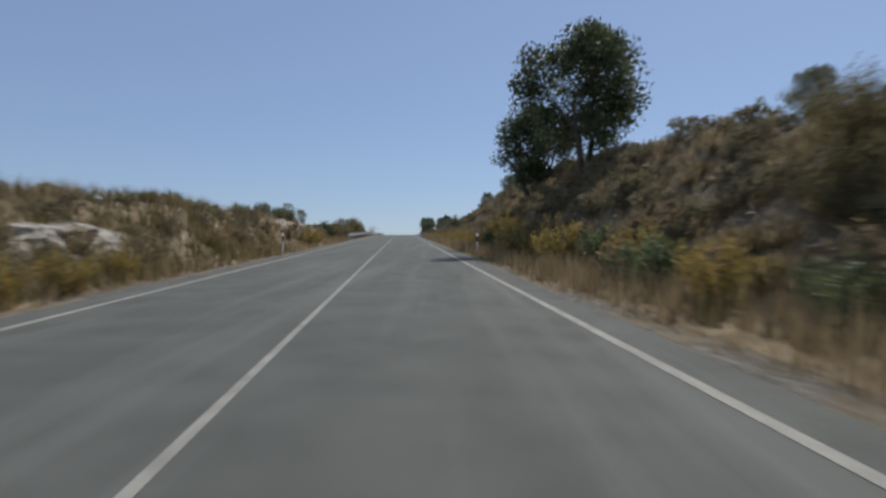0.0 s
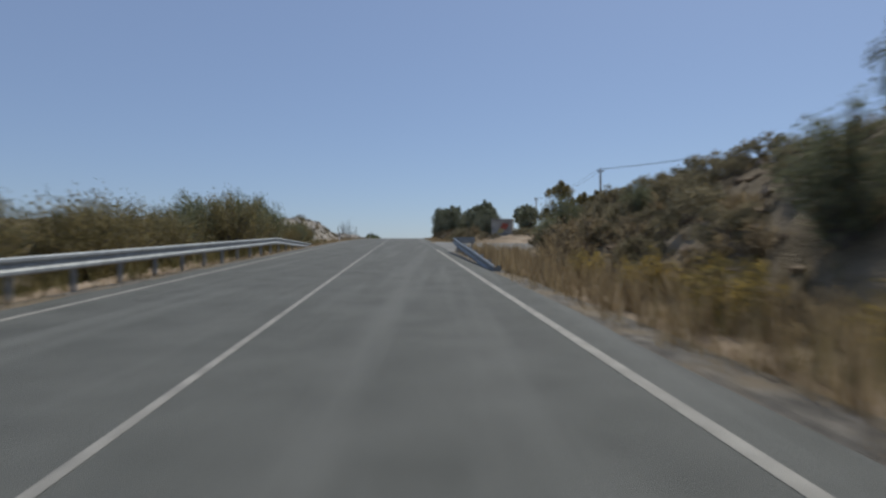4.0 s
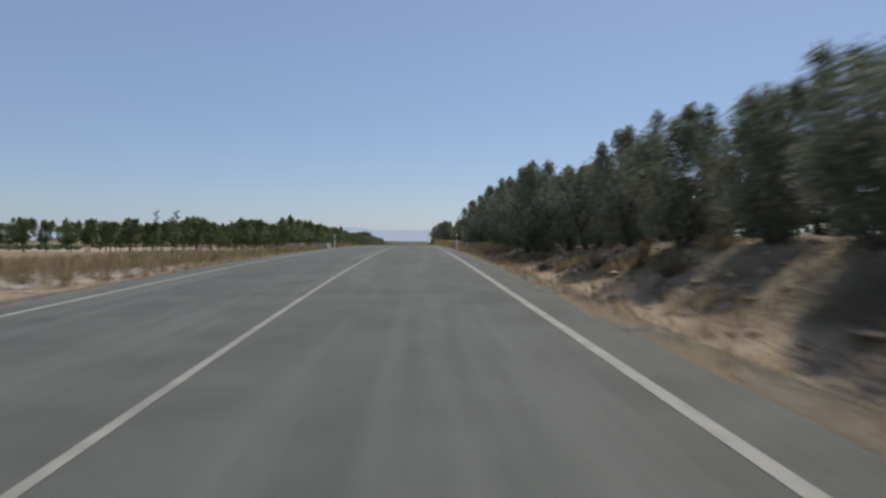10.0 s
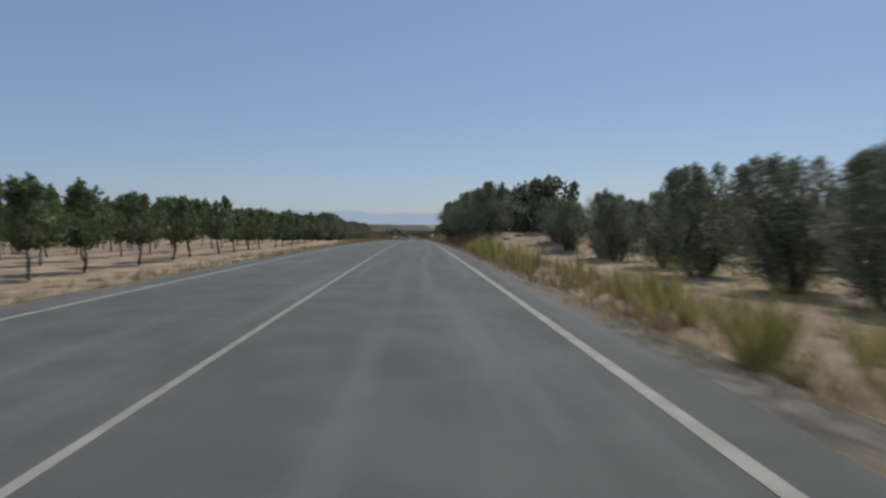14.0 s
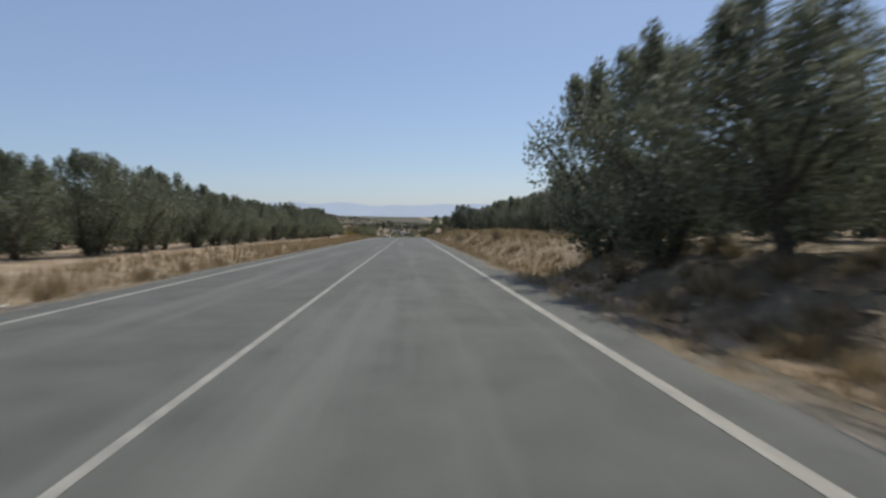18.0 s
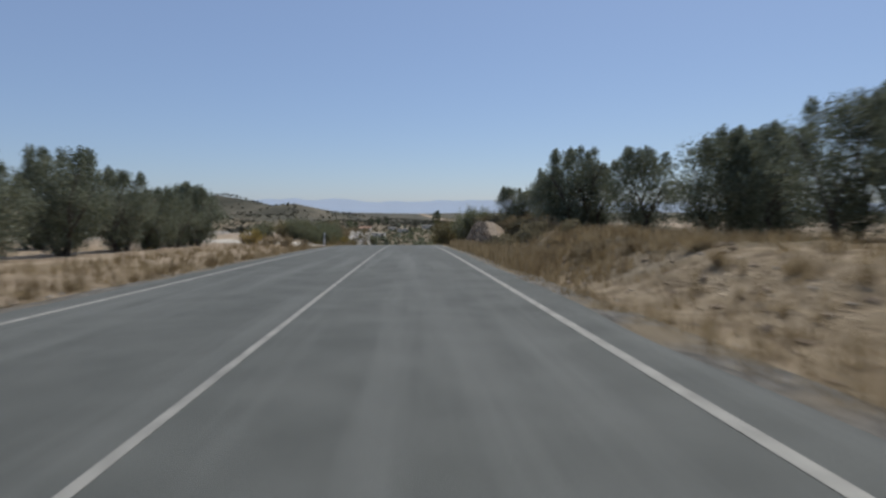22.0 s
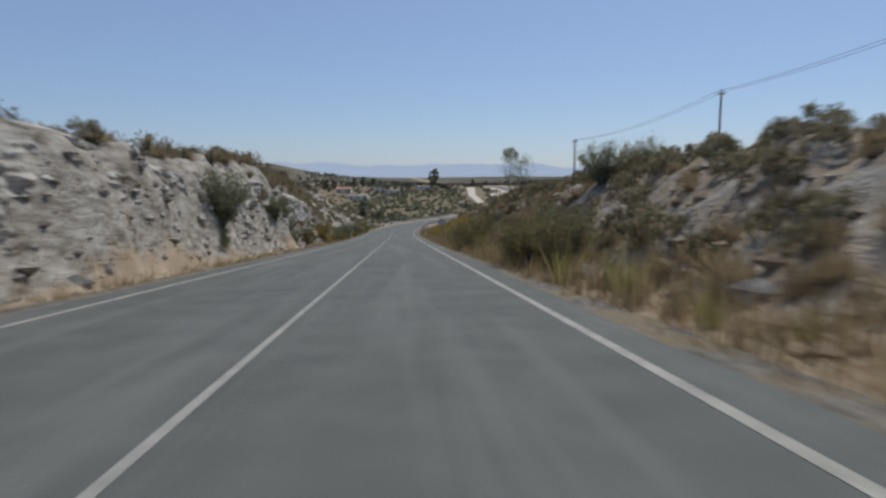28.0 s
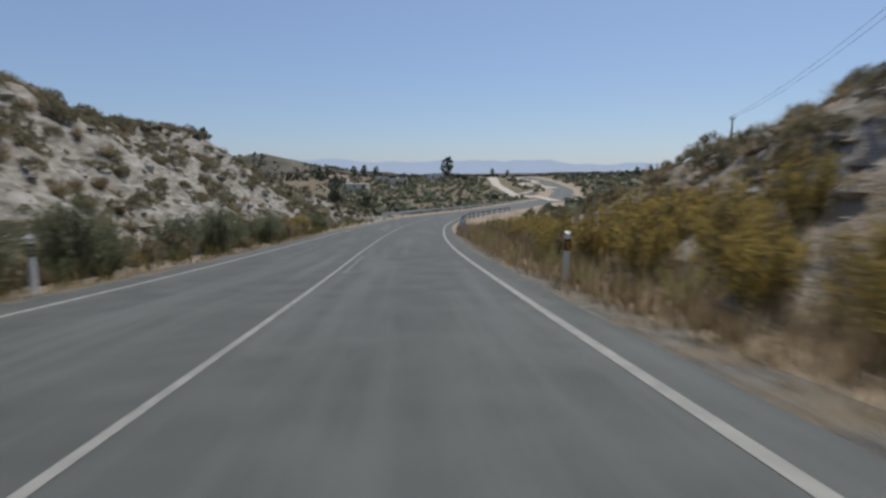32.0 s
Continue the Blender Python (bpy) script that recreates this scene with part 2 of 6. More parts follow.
def vnoise(x, y, z=0.0):
    """Value noise on arrays, -1 to 1."""
    x, y, z = np.broadcast_arrays(np.asarray(x, float), np.asarray(y, float), np.asarray(z, float))
    fx, fy, fz = np.floor(x), np.floor(y), np.floor(z)
    tx, ty, tz = x - fx, y - fy, z - fz
    tx, ty, tz = (v * v * (3 - 2 * v) for v in (tx, ty, tz))
    ix, iy, iz = fx.astype(np.int64), fy.astype(np.int64), fz.astype(np.int64)
    out = 0
    for a in (0, 1):
        for b in (0, 1):
            for c in (0, 1):
                w = (tx if a else 1 - tx) * (ty if b else 1 - ty) * (tz if c else 1 - tz)
                out = out + w * hash3(ix + a, iy + b, iz + c)
    return out * 2 - 1


def fbm(x, y, z=0.0, octaves=4):
    out, amp = 0, 1.0
    for k in range(octaves):
        out = out + amp * vnoise(x * 2 ** k + 17 * k, y * 2 ** k - 9 * k, np.asarray(z) * 2 ** k)
        amp *= 0.5
    return out / 1.9


# ---------------------------------------------------------------- ground
# along y: toe of the bank, its top (both from the road's middle), height above the road, roughness of the face
RIGHT = [(-80, 6, 12, 4.6, .5), (40, 6, 12, 4.6, .5), (70, 6, 12, 4.6, .5), (80, 6.1, 12.2, 4.3, .45), (87, 6.2, 12.6, 3.4, .4), (92, 6.2, 12, 2.7, .4), (98, 6.4, 12, 2.2, .35), (102, 7.2, 12.5, 1.9, .3), (106, 9.5, 14, 1.1, .2), (109, 13, 18, .3, .1), (112, 14, 18, -.1, 0), (122, 10, 16, -.1, 0),
         (128, 6.5, 10, .7, .2), (150, 5.4, 7.6, 1.15, .3), (180, 5.2, 7.2, 1.2, .3), (190, 5.4, 8.0, .7, .25), (212, 5.4, 8.4, .45, .2), (222, 6, 9, .2, .1), (238, 6, 9, .0, .1),
         (246, 7, 10, -.3, 0), (278, 6, 8.5, -.2, .1), (288, 5.4, 7.5, 1.0, .2), (334, 5.4, 7.5, 1.0, .2), (342, 5.2, 7.8, .9, .25), (396, 5.2, 7.8, .95, .25),
         (405, 5.3, 8.2, .9, .25), (412, 5.4, 8.6, .85, .25), (416, 5.6, 8.4, 1.0, .2), (420, 6.2, 8.2, 1.35, .15), (424, 6.3, 7.9, 1.6, .15), (428.6, 6.3, 7.9, 1.7, .15), (431, 7.5, 12, .5, .1), (440.5, 7.5, 13, .5, .1), (444, 6.3, 9.6, 1.5, .35), (452, 5.8, 10, 1.9, .35), (480, 5.6, 11, 2.9, .5),
         (520, 5.6, 12, 3.5, .6), (545, 5.8, 13, 4.1, .7), (572, 6, 14, 4.5, .8), (588, 6.5, 15, 3.6, .7), (602, 8, 18, 1.2, .5), (618, 8, 20, .1, .3), (650, 7, 18, -.5, .2), (760, 6, 18, .6, .3),
         (860, 6, 16, 2.4, .4), (1000, 6, 16, .5, .3), (1400, 6, 16, 0, .2)]
LEFT = [(-80, 5.4, 8.2, 2.3, .45), (40, 5.4, 8.2, 2.2, .45), (60, 5.6, 8.6, 1.7, .4), (70, 6, 9, .3, .1), (78, 5.6, 9, -.6, 0), (95, 5.6, 9, -.3, .1), (112, 5.6, 9, -.1, .1), (120, 6.5, 9, .9, .3),
        (128, 7, 9.5, 2.0, .5), (143, 7, 9, 1.9, .5), (152, 6.5, 8.5, .8, .3), (162, 6, 7.5, .4, .25), (186, 6, 7.5, .3, .2), (196, 6, 9, -.35, .05), (210, 6, 10, -.75, .03), (270, 6, 10, -.75, .03), (322, 6, 8, -.35, .03), (335, 6, 9, .1, .08), (405, 6, 9, .1, .08), (436, 6, 9, .2, .1), (448, 6, 9.6, .8, .3), (458, 6, 9, 1.4, .4),
        (475, 5.8, 7.6, 2.4, .5), (490, 5.8, 7.4, 3.2, .6), (525, 5.8, 8.0, 4.6, .8), (542, 5.8, 9.2, 5.9, .9), (552, 5.8, 10.5, 6.0, .9), (565, 6.0, 13, 6.4, .9), (590, 6.4, 17, 8.2, 1.0), (612, 6.6, 19, 7.4, .9), (638, 7.5, 20, 3.2, .5),
        (660, 8, 22, -3.0, .2), (740, 8, 24, -4.0, .2), (820, 6, 20, -1.5, .2), (900, 6, 20, .5, .2), (1400, 6, 20, 0, .2)]


def column(table, k, y):
    ys, vs = np.array([r[0] for r in table], float), np.array([r[k] for r in table], float)
    return np.interp(y, ys, vs)


HILLS = [(-150, 1250, 45, 60, 21), (-270, 1300, 80, 70, 29), (-450, 1250, 140, 90, 34), (330, 900, 120, 150, 13), (-420, 1000, 160, 160, 12), (-60, 1700, 320, 140, 5), (-95, 1300, 30, 60, 10)]


def ground_z(x, y):
    """Height of the ground sheet."""
    x, y = np.broadcast_arrays(np.asarray(x, float), np.asarray(y, float))
    d = x - road_x(y)
    out = 0
    for side, table in ((1, RIGHT), (-1, LEFT)):
        toe, top, h, rough = (column(table, k, y) for k in (1, 2, 3, 4))
        a = np.maximum(side * d, 0)
        wob = vnoise(y * .13, side * 3.1) * .7 * np.minimum(1, rough * 2) + vnoise(y * .5, side * 7.7) * .3 * np.minimum(1, rough * 2)
        u = np.clip((a - toe - wob) / np.maximum(top - toe, .3), 0, 1)
        u = u * u * (3 - 2 * u) * .6 + u * .4
        hh = h * (1 + .16 * vnoise(y * .08, side * 5.0) * (h > .5))
        z = hh * u
        z = z + rough * np.clip(u * 4, 0, 1) * (fbm(x * .55, y * .55, side * 2.0) * .55 + .25 * vnoise(x * 2.1, y * 2.1))
        z = np.where(a > 40, z * np.clip(1 - (a - 40) / 160, .25, 1), z)
        verge = np.where((a > 3.95), -.05 - .05 * np.clip((a - 4.3) / .6, 0, 1) * (1 - u), -.12)
        out = out + np.where(side * d >= 0, z + verge, 0)
    far = np.clip((np.abs(d) - 25) / 150, 0, 1)
    out = out + far * fbm(x * .011, y * .011, 4.0) * 3.0
    out = out + far * np.clip((y - 950) / 150, 0, 1) * np.clip((3000 - y) / 1000, 0, 1) * (fbm(x * .028, y * .02, 9.0) * 8.0 + 7.0 * np.abs(vnoise(x * .012, y * .009, 3.0)))
    base = np.interp(y, np.concatenate([GY, [1800, 6000]]), np.concatenate([GZ, [GZ[-1] - 2, GZ[-1] - 2]]))
    wide = np.clip((np.abs(d) - 60) / 500, 0, 1)
    level = base * (1 - wide) + wide * np.clip(base, -6, 6)
    for hx, hy, sx, sy, hz in HILLS:
        out = out + hz * np.exp(-((x - hx) / sx) ** 2 - ((y - hy) / sy) ** 2) * np.clip((np.abs(d) - 8) / 40, 0, 1)
    return level + out


def side_steps():
    d = list(np.arange(0, 4.2, 1.0)) + [4.2, 4.5] + list(np.arange(4.9, 17, .45)) + list(np.arange(17.5, 30, 1.0))
    step = 1.3
    while d[-1] < 3200:
        d.append(d[-1] + step)
        step *= 1.16
    return np.array(d)


half = side_steps()
cols = np.concatenate([-half[::-1], half[1:]])
rows_y = list(np.arange(-70, 640, .5)) + list(np.arange(640, 780, 1.0)) + list(np.arange(780, 1000, 2.5))
step = 3.5
while rows_y[-1] < 4900:
    rows_y.append(rows_y[-1] + step)
    step *= 1.05
rows_y = [-900, -500, -300, -180, -120, -90] + rows_y
rows_y = np.array(rows_y)
YY, DD = np.meshgrid(rows_y, cols, indexing="ij")
XX = DD + road_x(YY)
ZZ = ground_z(XX, YY)
nr, nc = YY.shape
idx = np.arange(nr * nc).reshape(nr, nc)
quads = np.stack([idx[:-1, :-1], idx[:-1, 1:], idx[1:, 1:], idx[1:, :-1]], -1).reshape(-1, 4)
ground = new("ground", mesh_of("ground", np.stack([XX, YY, ZZ], -1).reshape(-1, 3), quads, M["ground"], True))


def mask(y, d, y0, y1, d0, d1, soft_y=6.0, soft_d=1.0):
    """1 inside a stretch of the plan, fading at its edges."""
    fy = np.clip(np.minimum(y - y0, y1 - y) / soft_y + .5, 0, 1)
    fd = np.clip(np.minimum(d - d0, d1 - d) / soft_d + .5, 0, 1)
    return fy * fd


def zones(y, d):
    away = np.clip((np.abs(d) - 10) / 25, 0, 1)
    y, d = y + away * 26 * fbm(y * .02, d * .02, 6.0), d * (1 + away * .55 * fbm(y * .013, np.sign(d) * 3.0 + d * .004, 8.0))
    rock = np.zeros_like(y)
    for y0, y1, d0, d1, k in [(-80, 72, -9.5, -5.6, .34), (40, 72, -9.5, -5.6, .52), (118, 160, -11, -6.2, .85), (150, 195, -12, -5.6, .58), (452, 640, -9.5, -5.6, .85), (455, 640, -26, -8, .66),
                              (470, 640, 6, 30, .52), (20, 46, 6, 9, .5), (441, 460, 5.6, 11, .55), (405, 432, 5, 7, .3), (200, 224, 5, 8, .5)]:
        rock = np.maximum(rock, k * mask(y, d, y0, y1, d0, d1))
    straw = .45 * mask(y, np.abs(d), -80, 700, 4.6, 11)
    for y0, y1, d0, d1, k in [(-80, 100, 5, 30, .6), (334, 412, 4.6, 40, .75), (195, 250, -60, -5, .85), (330, 430, -10, -4.6, .5), (-80, 120, -40, -8, .7), (455, 640, 8, 40, .5)]:
        straw = np.maximum(straw, k * mask(y, d, y0, y1, d0, d1))
    scrub = np.maximum(.85 * mask(y, d, -80, 106, 6, 60), .42 * mask(y, d, 440, 650, 8, 60))
    scrub = np.maximum(scrub, .75 * mask(y, d, 470, 556, -60, -9.5)); scrub = np.maximum(scrub, .5 * mask(y, d, 552, 650, -60, -9))
    scrub = np.maximum(scrub, .8 * np.clip((y - 640) / 40, 0, 1) * np.clip((np.abs(d) - 6) / 6, 0, 1))
    scrub = np.maximum(scrub, .8 * np.clip((np.abs(d) - 60) / 60, 0, 1))
    scrub = np.maximum(scrub, .45 * mask(y, d, -80, 122, -60, -10))
    # around y 190-214 the dark scrub soil also paints in shade below the olives
    scrub = np.maximum(scrub, .66 * mask(y, d, 126, 246, 5.2, 13)); scrub = np.maximum(scrub, .6 * mask(y, d, 288, 335, 5.2, 13))
    scrub = np.maximum(scrub, .7 * mask(y, d, 40, 190, -70, -11))
    scrub = np.maximum(scrub, np.clip((y - 850) / 80, 0, 1) * np.clip((np.abs(d) - 6) / 6, 0, 1))
    scrub = np.maximum(scrub, .4 * mask(y, d, -80, 30, -9, -5.4))
    scrub = np.maximum(scrub, .72 * mask(y, d, 396, 434, 5.4, 16, 4))
    wood = np.clip((y - 900) / 300, 0, .95) * np.clip((np.abs(d) - 8) / 20, 0, 1)
    return np.stack([rock, straw, scrub, wood], -1)


zone = ground.data.attributes.new("zone", "FLOAT_COLOR", "POINT")
zone.data.foreach_set("color", zones(YY, DD).reshape(-1).astype(np.float32))
tagged(ground, "dry pale earth with banks, fields and low hills", "ground", kind="structure")


def strip(name, y0, y1, d0, d1, lift, mat, stepy=1.0, jag=0.0, thick=0.0):
    """A strip of the road's surface between two distances from its middle."""
    ys = np.linspace(y0, y1, max(2, int((y1 - y0) / stepy) + 1))
    n = 5 if d1 - d0 > 2 else 2
    v, f = [], []
    for i, y in enumerate(ys):
        for k in range(n):
            d = d0 + (d1 - d0) * k / (n - 1)
            if jag and k in (0, n - 1):
                d += jag * float(vnoise(y * .7, d)) * (1 if k else -1)
            v.append((float(road_x(y)) + d, y, float(road_z(y)) + lift))
    m = len(v)
    if thick:
        v += [(a, b, c - thick) for a, b, c in v]
    for i in range(len(ys) - 1):
        for k in range(n - 1):
            a = i * n + k
            f.append((a, a + 1, a + n + 1, a + n))
        if thick:
            for a in (i * n, i * n + n - 1):
                f.append((a, a + n, a + n + m, a + m) if a == i * n else (a, a + m, a + n + m, a + n))
    return mesh_of(name, v, f, mat)


road = tagged(new("road", strip("road", -70, 1100, -4.15, 4.15, 0.0, M["asphalt"], 1.0, .08, .2)), "two-lane grey asphalt road, worn and patched", "road", kind="structure")


def drape(name, line, widths, lift, mat, label, category, across=6, step=1.0, kind="structure", flush=False):
    """A strip that lies on the ground along a line of (x, y), with a width at each point."""
    pts, ws = [], []
    for (p, q, a, b) in zip(line[:-1], line[1:], widths[:-1], widths[1:]):
        n = max(2, int(math.dist(p, q) / step))
        for k in range(n):
            pts.append((p[0] + (q[0] - p[0]) * k / n, p[1] + (q[1] - p[1]) * k / n))
            ws.append(a + (b - a) * k / n)
    pts.append(line[-1]); ws.append(widths[-1])
    v, f = [], []
    for i, (x, y) in enumerate(pts):
        x0, y0 = pts[max(0, i - 1)]
        x1, y1 = pts[min(len(pts) - 1, i + 1)]
        dx, dy = x1 - x0, y1 - y0
        m = math.hypot(dx, dy)
        nx, ny = dy / m, -dx / m
        for k in range(across + 1):
            o = (k / across - .5) * ws[i]
            if k in (0, across):
                o += float(vnoise(i * .6, k * 3.3)) * .05
            px, py = x + nx * o, y + ny * o
            v.append((px, py, 0))
    arr = np.array(v)
    arr[:, 2] = ground_z(arr[:, 0], arr[:, 1]) + lift
    if flush:  # runs level into the road's edge
        far_off = np.clip((np.abs(arr[:, 0] - road_x(arr[:, 1])) - 4.35) / 2.5, 0, 1)
        low = ground_z(arr[:, 0], arr[:, 1])
        arr[:, 2] = (1 - far_off) * (road_z(arr[:, 1]) - .004) + far_off * arr[:, 2]
        rim = np.isin(np.arange(len(arr)) % (across + 1), (0, across)) & (np.abs(arr[:, 0] - road_x(arr[:, 1])) > 4.2)
        arr[:, 2] = np.where(rim, low - .03, arr[:, 2])
    w = across + 1
    for i in range(len(pts) - 1):
        for k in range(across):
            a = i * w + k
            f.append((a, a + w, a + w + 1, a + 1))
    return tagged(new(name, mesh_of(name, arr, f, mat)), label, category, kind=kind)


def rx(y, d):
    return float(road_x(y)) + d


# side road and tracks
M["side_asphalt"] = ramp_material("bleached_asphalt", [(.15, .148, .135), (.20, .195, .18)], .9, 0.9, 0.35, 120, second=((.25, .243, .225), .3, .5, .72))
drape("side_road", [(rx(114, 3.9), 114.5), (rx(114, 5), 114.5), (rx(114, 6.5), 114.5), (rx(114, 9), 114.5), (rx(114, 14), 114.3), (rx(114, 30), 114), (rx(114, 90), 118)], [26, 23, 19, 15, 12, 9.5, 8], .085, M["side_asphalt"],
      "bleached grey side road that joins the main road", "road", 16, .5, flush=True)
drape("asphalt_apron", [(rx(235, 3.95), 234.4), (rx(235, 4.5), 234.4), (rx(235, 5.0), 234.4), (rx(235, 5.6), 234.4)], [8.4, 5.6, 3.6, 2.2], .06, M["asphalt"], "short grey asphalt apron at a field entrance", "road", 8, .3, flush=True)
drape("dirt_track", [(rx(434, -4.06), 436.4), (rx(434, -7), 436.6), (rx(436, -11), 438), (rx(442, -19), 443), (rx(452, -30), 451), (rx(460, -52), 456)], [8.5, 6, 5, 5, 5, 5], .045, M["track"],
      "pale beaten earth track leaving the road", "dirt track")
drape("dirt_track", [(rx(434, 4.06), 434.8), (rx(434, 6.5), 434.8), (rx(434, 10), 435), (rx(436, 16), 436), (rx(440, 30), 435)], [8, 6, 4.5, 4, 4], .045, M["track"], "pale sandy track rising from the road", "dirt track")
drape("dirt_track", [(rx(800, -16), 806), (rx(820, -2), 826), (rx(850, -14), 858), (rx(880, -4), 890), (rx(930, -14), 945)], [4, 5, 4.5, 5, 6], .3, M["track"], "white earth track climbing the far slope", "dirt track", step=3)
drape("dirt_track", [(rx(725, 5), 728), (rx(745, -2), 752), (rx(790, -16), 800), (rx(850, -26), 860), (rx(930, -24), 940)], [4, 4, 4, 4.5, 6], .25, M["track"], "white earth track across the far slope", "dirt track", step=3)
for y0, y1, d in [(-60, 102, 4.4), (127, 231.5, 4.4), (241, 430, 4.4), (445, 600, 4.4), (-60, 431, -4.38), (442, 610, -4.38)]:
    drape("gravel_verge", [(rx(y0 + k * (y1 - y0) / 40, d), y0 + k * (y1 - y0) / 40) for k in range(41)], [.68 + .3 * random.random() for _ in range(41)], .04, M["gravel"], "grey gravel along the asphalt edge", "verge", 3, 1.5)


# road markings, laid on the asphalt
def marking(y0, y1, d, w=.12, mat="line"):
    return part("road_marking", strip("road_marking", y0, y1, d - w / 2, d + w / 2, .004, M[mat]), None, road)


for y0, y1 in [(-70, 104), (127, 216.3), (216.9, 237.2), (241.0, 431.7), (437, 660)]:
    marking(y0, y1, 3.53, .125)
for y0, y1 in [(660, 1000)]:
    marking(y0, y1, 3.53, .125)
for k in range(13):
    marking(105 + k * 1.7, 106 + k * 1.7, 3.53, .14, "faded_line")
for y0 in (238.4, 432.4, 433.9, 435.4):
    marking(y0, y0 + .8, 3.53, .14)
for y0, y1 in [(-70, 128), (132, 219.7), (220.5, 226), (240, 428), (441, 1000)]:
    marking(y0, y1, -3.53, .125)
for k in range(8):
    marking(227 + k * 1.7, 228 + k * 1.7, -3.53, .14)
for y0, y1 in [(-70, 217.5), (218.4, 1000)]:
    marking(y0, y1, 0, .085, "centre_line")
for y0, y1 in [(574, 580)]:
    marking(y0, y1, .24, .10, "faded_line")
# patched seams in the asphalt
M["seam"] = ramp_material("bitumen_seam", [(.05, .05, .05), (.075, .075, .073)], 3, 0.7)
bm = bmesh.new()
edge = [(220.2 - 3.9 * k / 12 + .08 * math.sin(k * 2.1), -3.9 + 7.8 * k / 12) for k in range(13)]
lo, hi = ([bm.verts.new((rx(y + o, d), y + o, float(road_z(y + o)) + .006)) for y, d in edge] for o in (0, .13))
for k in range(12):
    bm.faces.new((lo[k], lo[k + 1], hi[k + 1], hi[k]))
part("road_seam", bm, M["seam"], road)



# ---------------------------------------------------------------- plants
def leaf_cloud(rng, centres, radii, count, size, slim=.35, up=0.0, shell=.45):
    """Leaves as small diamonds scattered through clumps; returns verts, faces."""
    which = rng.integers(0, len(centres), count)
    dirs = rng.normal(size=(count, 3))
    dirs /= np.linalg.norm(dirs, axis=1)[:, None]
    r = rng.random(count) ** shell
    p = centres[which] + dirs * (radii[which] * r[:, None])
    a = rng.normal(size=(count, 3)) + dirs * .8 + np.array([0, 0, up])
    a /= np.linalg.norm(a, axis=1)[:, None]
    b = np.cross(a, rng.normal(size=(count, 3)))
    b /= np.linalg.norm(b, axis=1)[:, None]
    s = size * (.6 + .8 * rng.random((count, 1)))
    v = np.stack([p - a * s * .5, p + b * s * slim * .5, p + a * s * .5, p - b * s * slim * .5], 1).reshape(-1, 3)
    f = np.arange(count * 4).reshape(-1, 4)
    return v, f


def limb_mesh(segs, sides=6):
    """Tapered limbs: list of (p0, p1, r0, r1)."""
    v, f = [], []
    for p0, p1, r0, r1 in segs:
        p0, p1 = Vector(p0), Vector(p1)
        q = (p1 - p0).to_track_quat("Z", "Y")
        base = len(v)
        for p, r in ((p0, r0), (p1, r1)):
            for k in range(sides):
                a = 2 * math.pi * k / sides
                v.append(tuple(p + q @ Vector((math.cos(a) * r, math.sin(a) * r, 0))))
        for k in range(sides):
            k2 = (k + 1) % sides
            f.append((base + k, base + k2, base + sides + k2, base + sides + k))
        f.append(tuple(base + sides + k for k in range(sides)))
    return v, f


def tree_kind(seed, height, spread, trunk_h, clumps, leaves, leaf, mat, trunk_r=.14, upright=0.0, stems=1, slim=.4, low=0.0, plumes=0):
    """Meshes of a trunk with limbs and of a crown of leaf clumps; plumes are shoots that break the outline."""
    rng = np.random.default_rng(seed)
    segs = []
    for s in range(stems):
        ang0 = 6.28 * s / stems + rng.random()
        out = .28 if stems > 1 else .05
        p, r = Vector((math.cos(ang0) * .12, math.sin(ang0) * .12, -.3)) * (1 if stems > 1 else .1), trunk_r
        p.z = -.3
        for k in range(4):
            q = p + Vector((math.cos(ang0) * out * trunk_h / 2 + rng.normal() * .05, math.sin(ang0) * out * trunk_h / 2 + rng.normal() * .05, (trunk_h + .3) / 4))
            segs.append((p, q, r, r * .88)); p, r = q, r * .88
        for b in range(6 if stems == 1 else 4):
            ang = rng.random() * 6.28
            reach = spread * (.35 + .45 * rng.random())
            e = p + Vector((math.cos(ang) * reach, math.sin(ang) * reach, (height - trunk_h) * (.3 + .5 * rng.random())))
            m = p.lerp(e, .5) + Vector((rng.normal() * .15, rng.normal() * .15, .15))
            segs.append((p, m, r * .62, r * .42)); segs.append((m, e, r * .42, r * .12))
    cs, rs = [], []
    base = trunk_h * (1 - low)
    mid, hh = (base + height) * .5, (height - base) * .5
    lobes = [(rng.random() * 6.28, rng.uniform(-.3, .5)) for _ in range(5)]
    for k in range(clumps):
        ang, t, zz = rng.random() * 6.28, rng.random() ** .5, rng.uniform(-1, 1)
        w = math.sqrt(max(.08, 1 - abs(zz) ** 2.4))
        w *= .82 + .30 * max(math.cos(ang - a) * (1 - abs(zz - z0)) for a, z0 in lobes)
        g = spread * (.17 + .15 * rng.random())
        cs.append((math.cos(ang) * (spread - g) * t * w * 1.12, math.sin(ang) * (spread - g) * t * w * 1.12, mid + zz * (hh - g * .7)))
        rs.append((g, g, g * (.9 + .5 * upright)))
    for k in range(plumes):  # shoots
        ang, t = rng.random() * 6.28, .75 * rng.random() ** .5
        h = height * (.97 + .10 * rng.random()) - hh * .55 * t * t
        for q in range(3):
            cs.append((math.cos(ang) * spread * t, math.sin(ang) * spread * t, h - .2 * q - .1))
            g = min(.11 * spread, .22) + .1 * q
            rs.append((g, g, g * 1.5))
    v, f = leaf_cloud(rng, np.array(cs), np.array(rs), leaves, leaf, slim, .3 + upright)
    tv, tf = limb_mesh(segs)
    return mesh_of("trunk", tv, tf, M["bark"], True), mesh_of("crown", v, f, mat)


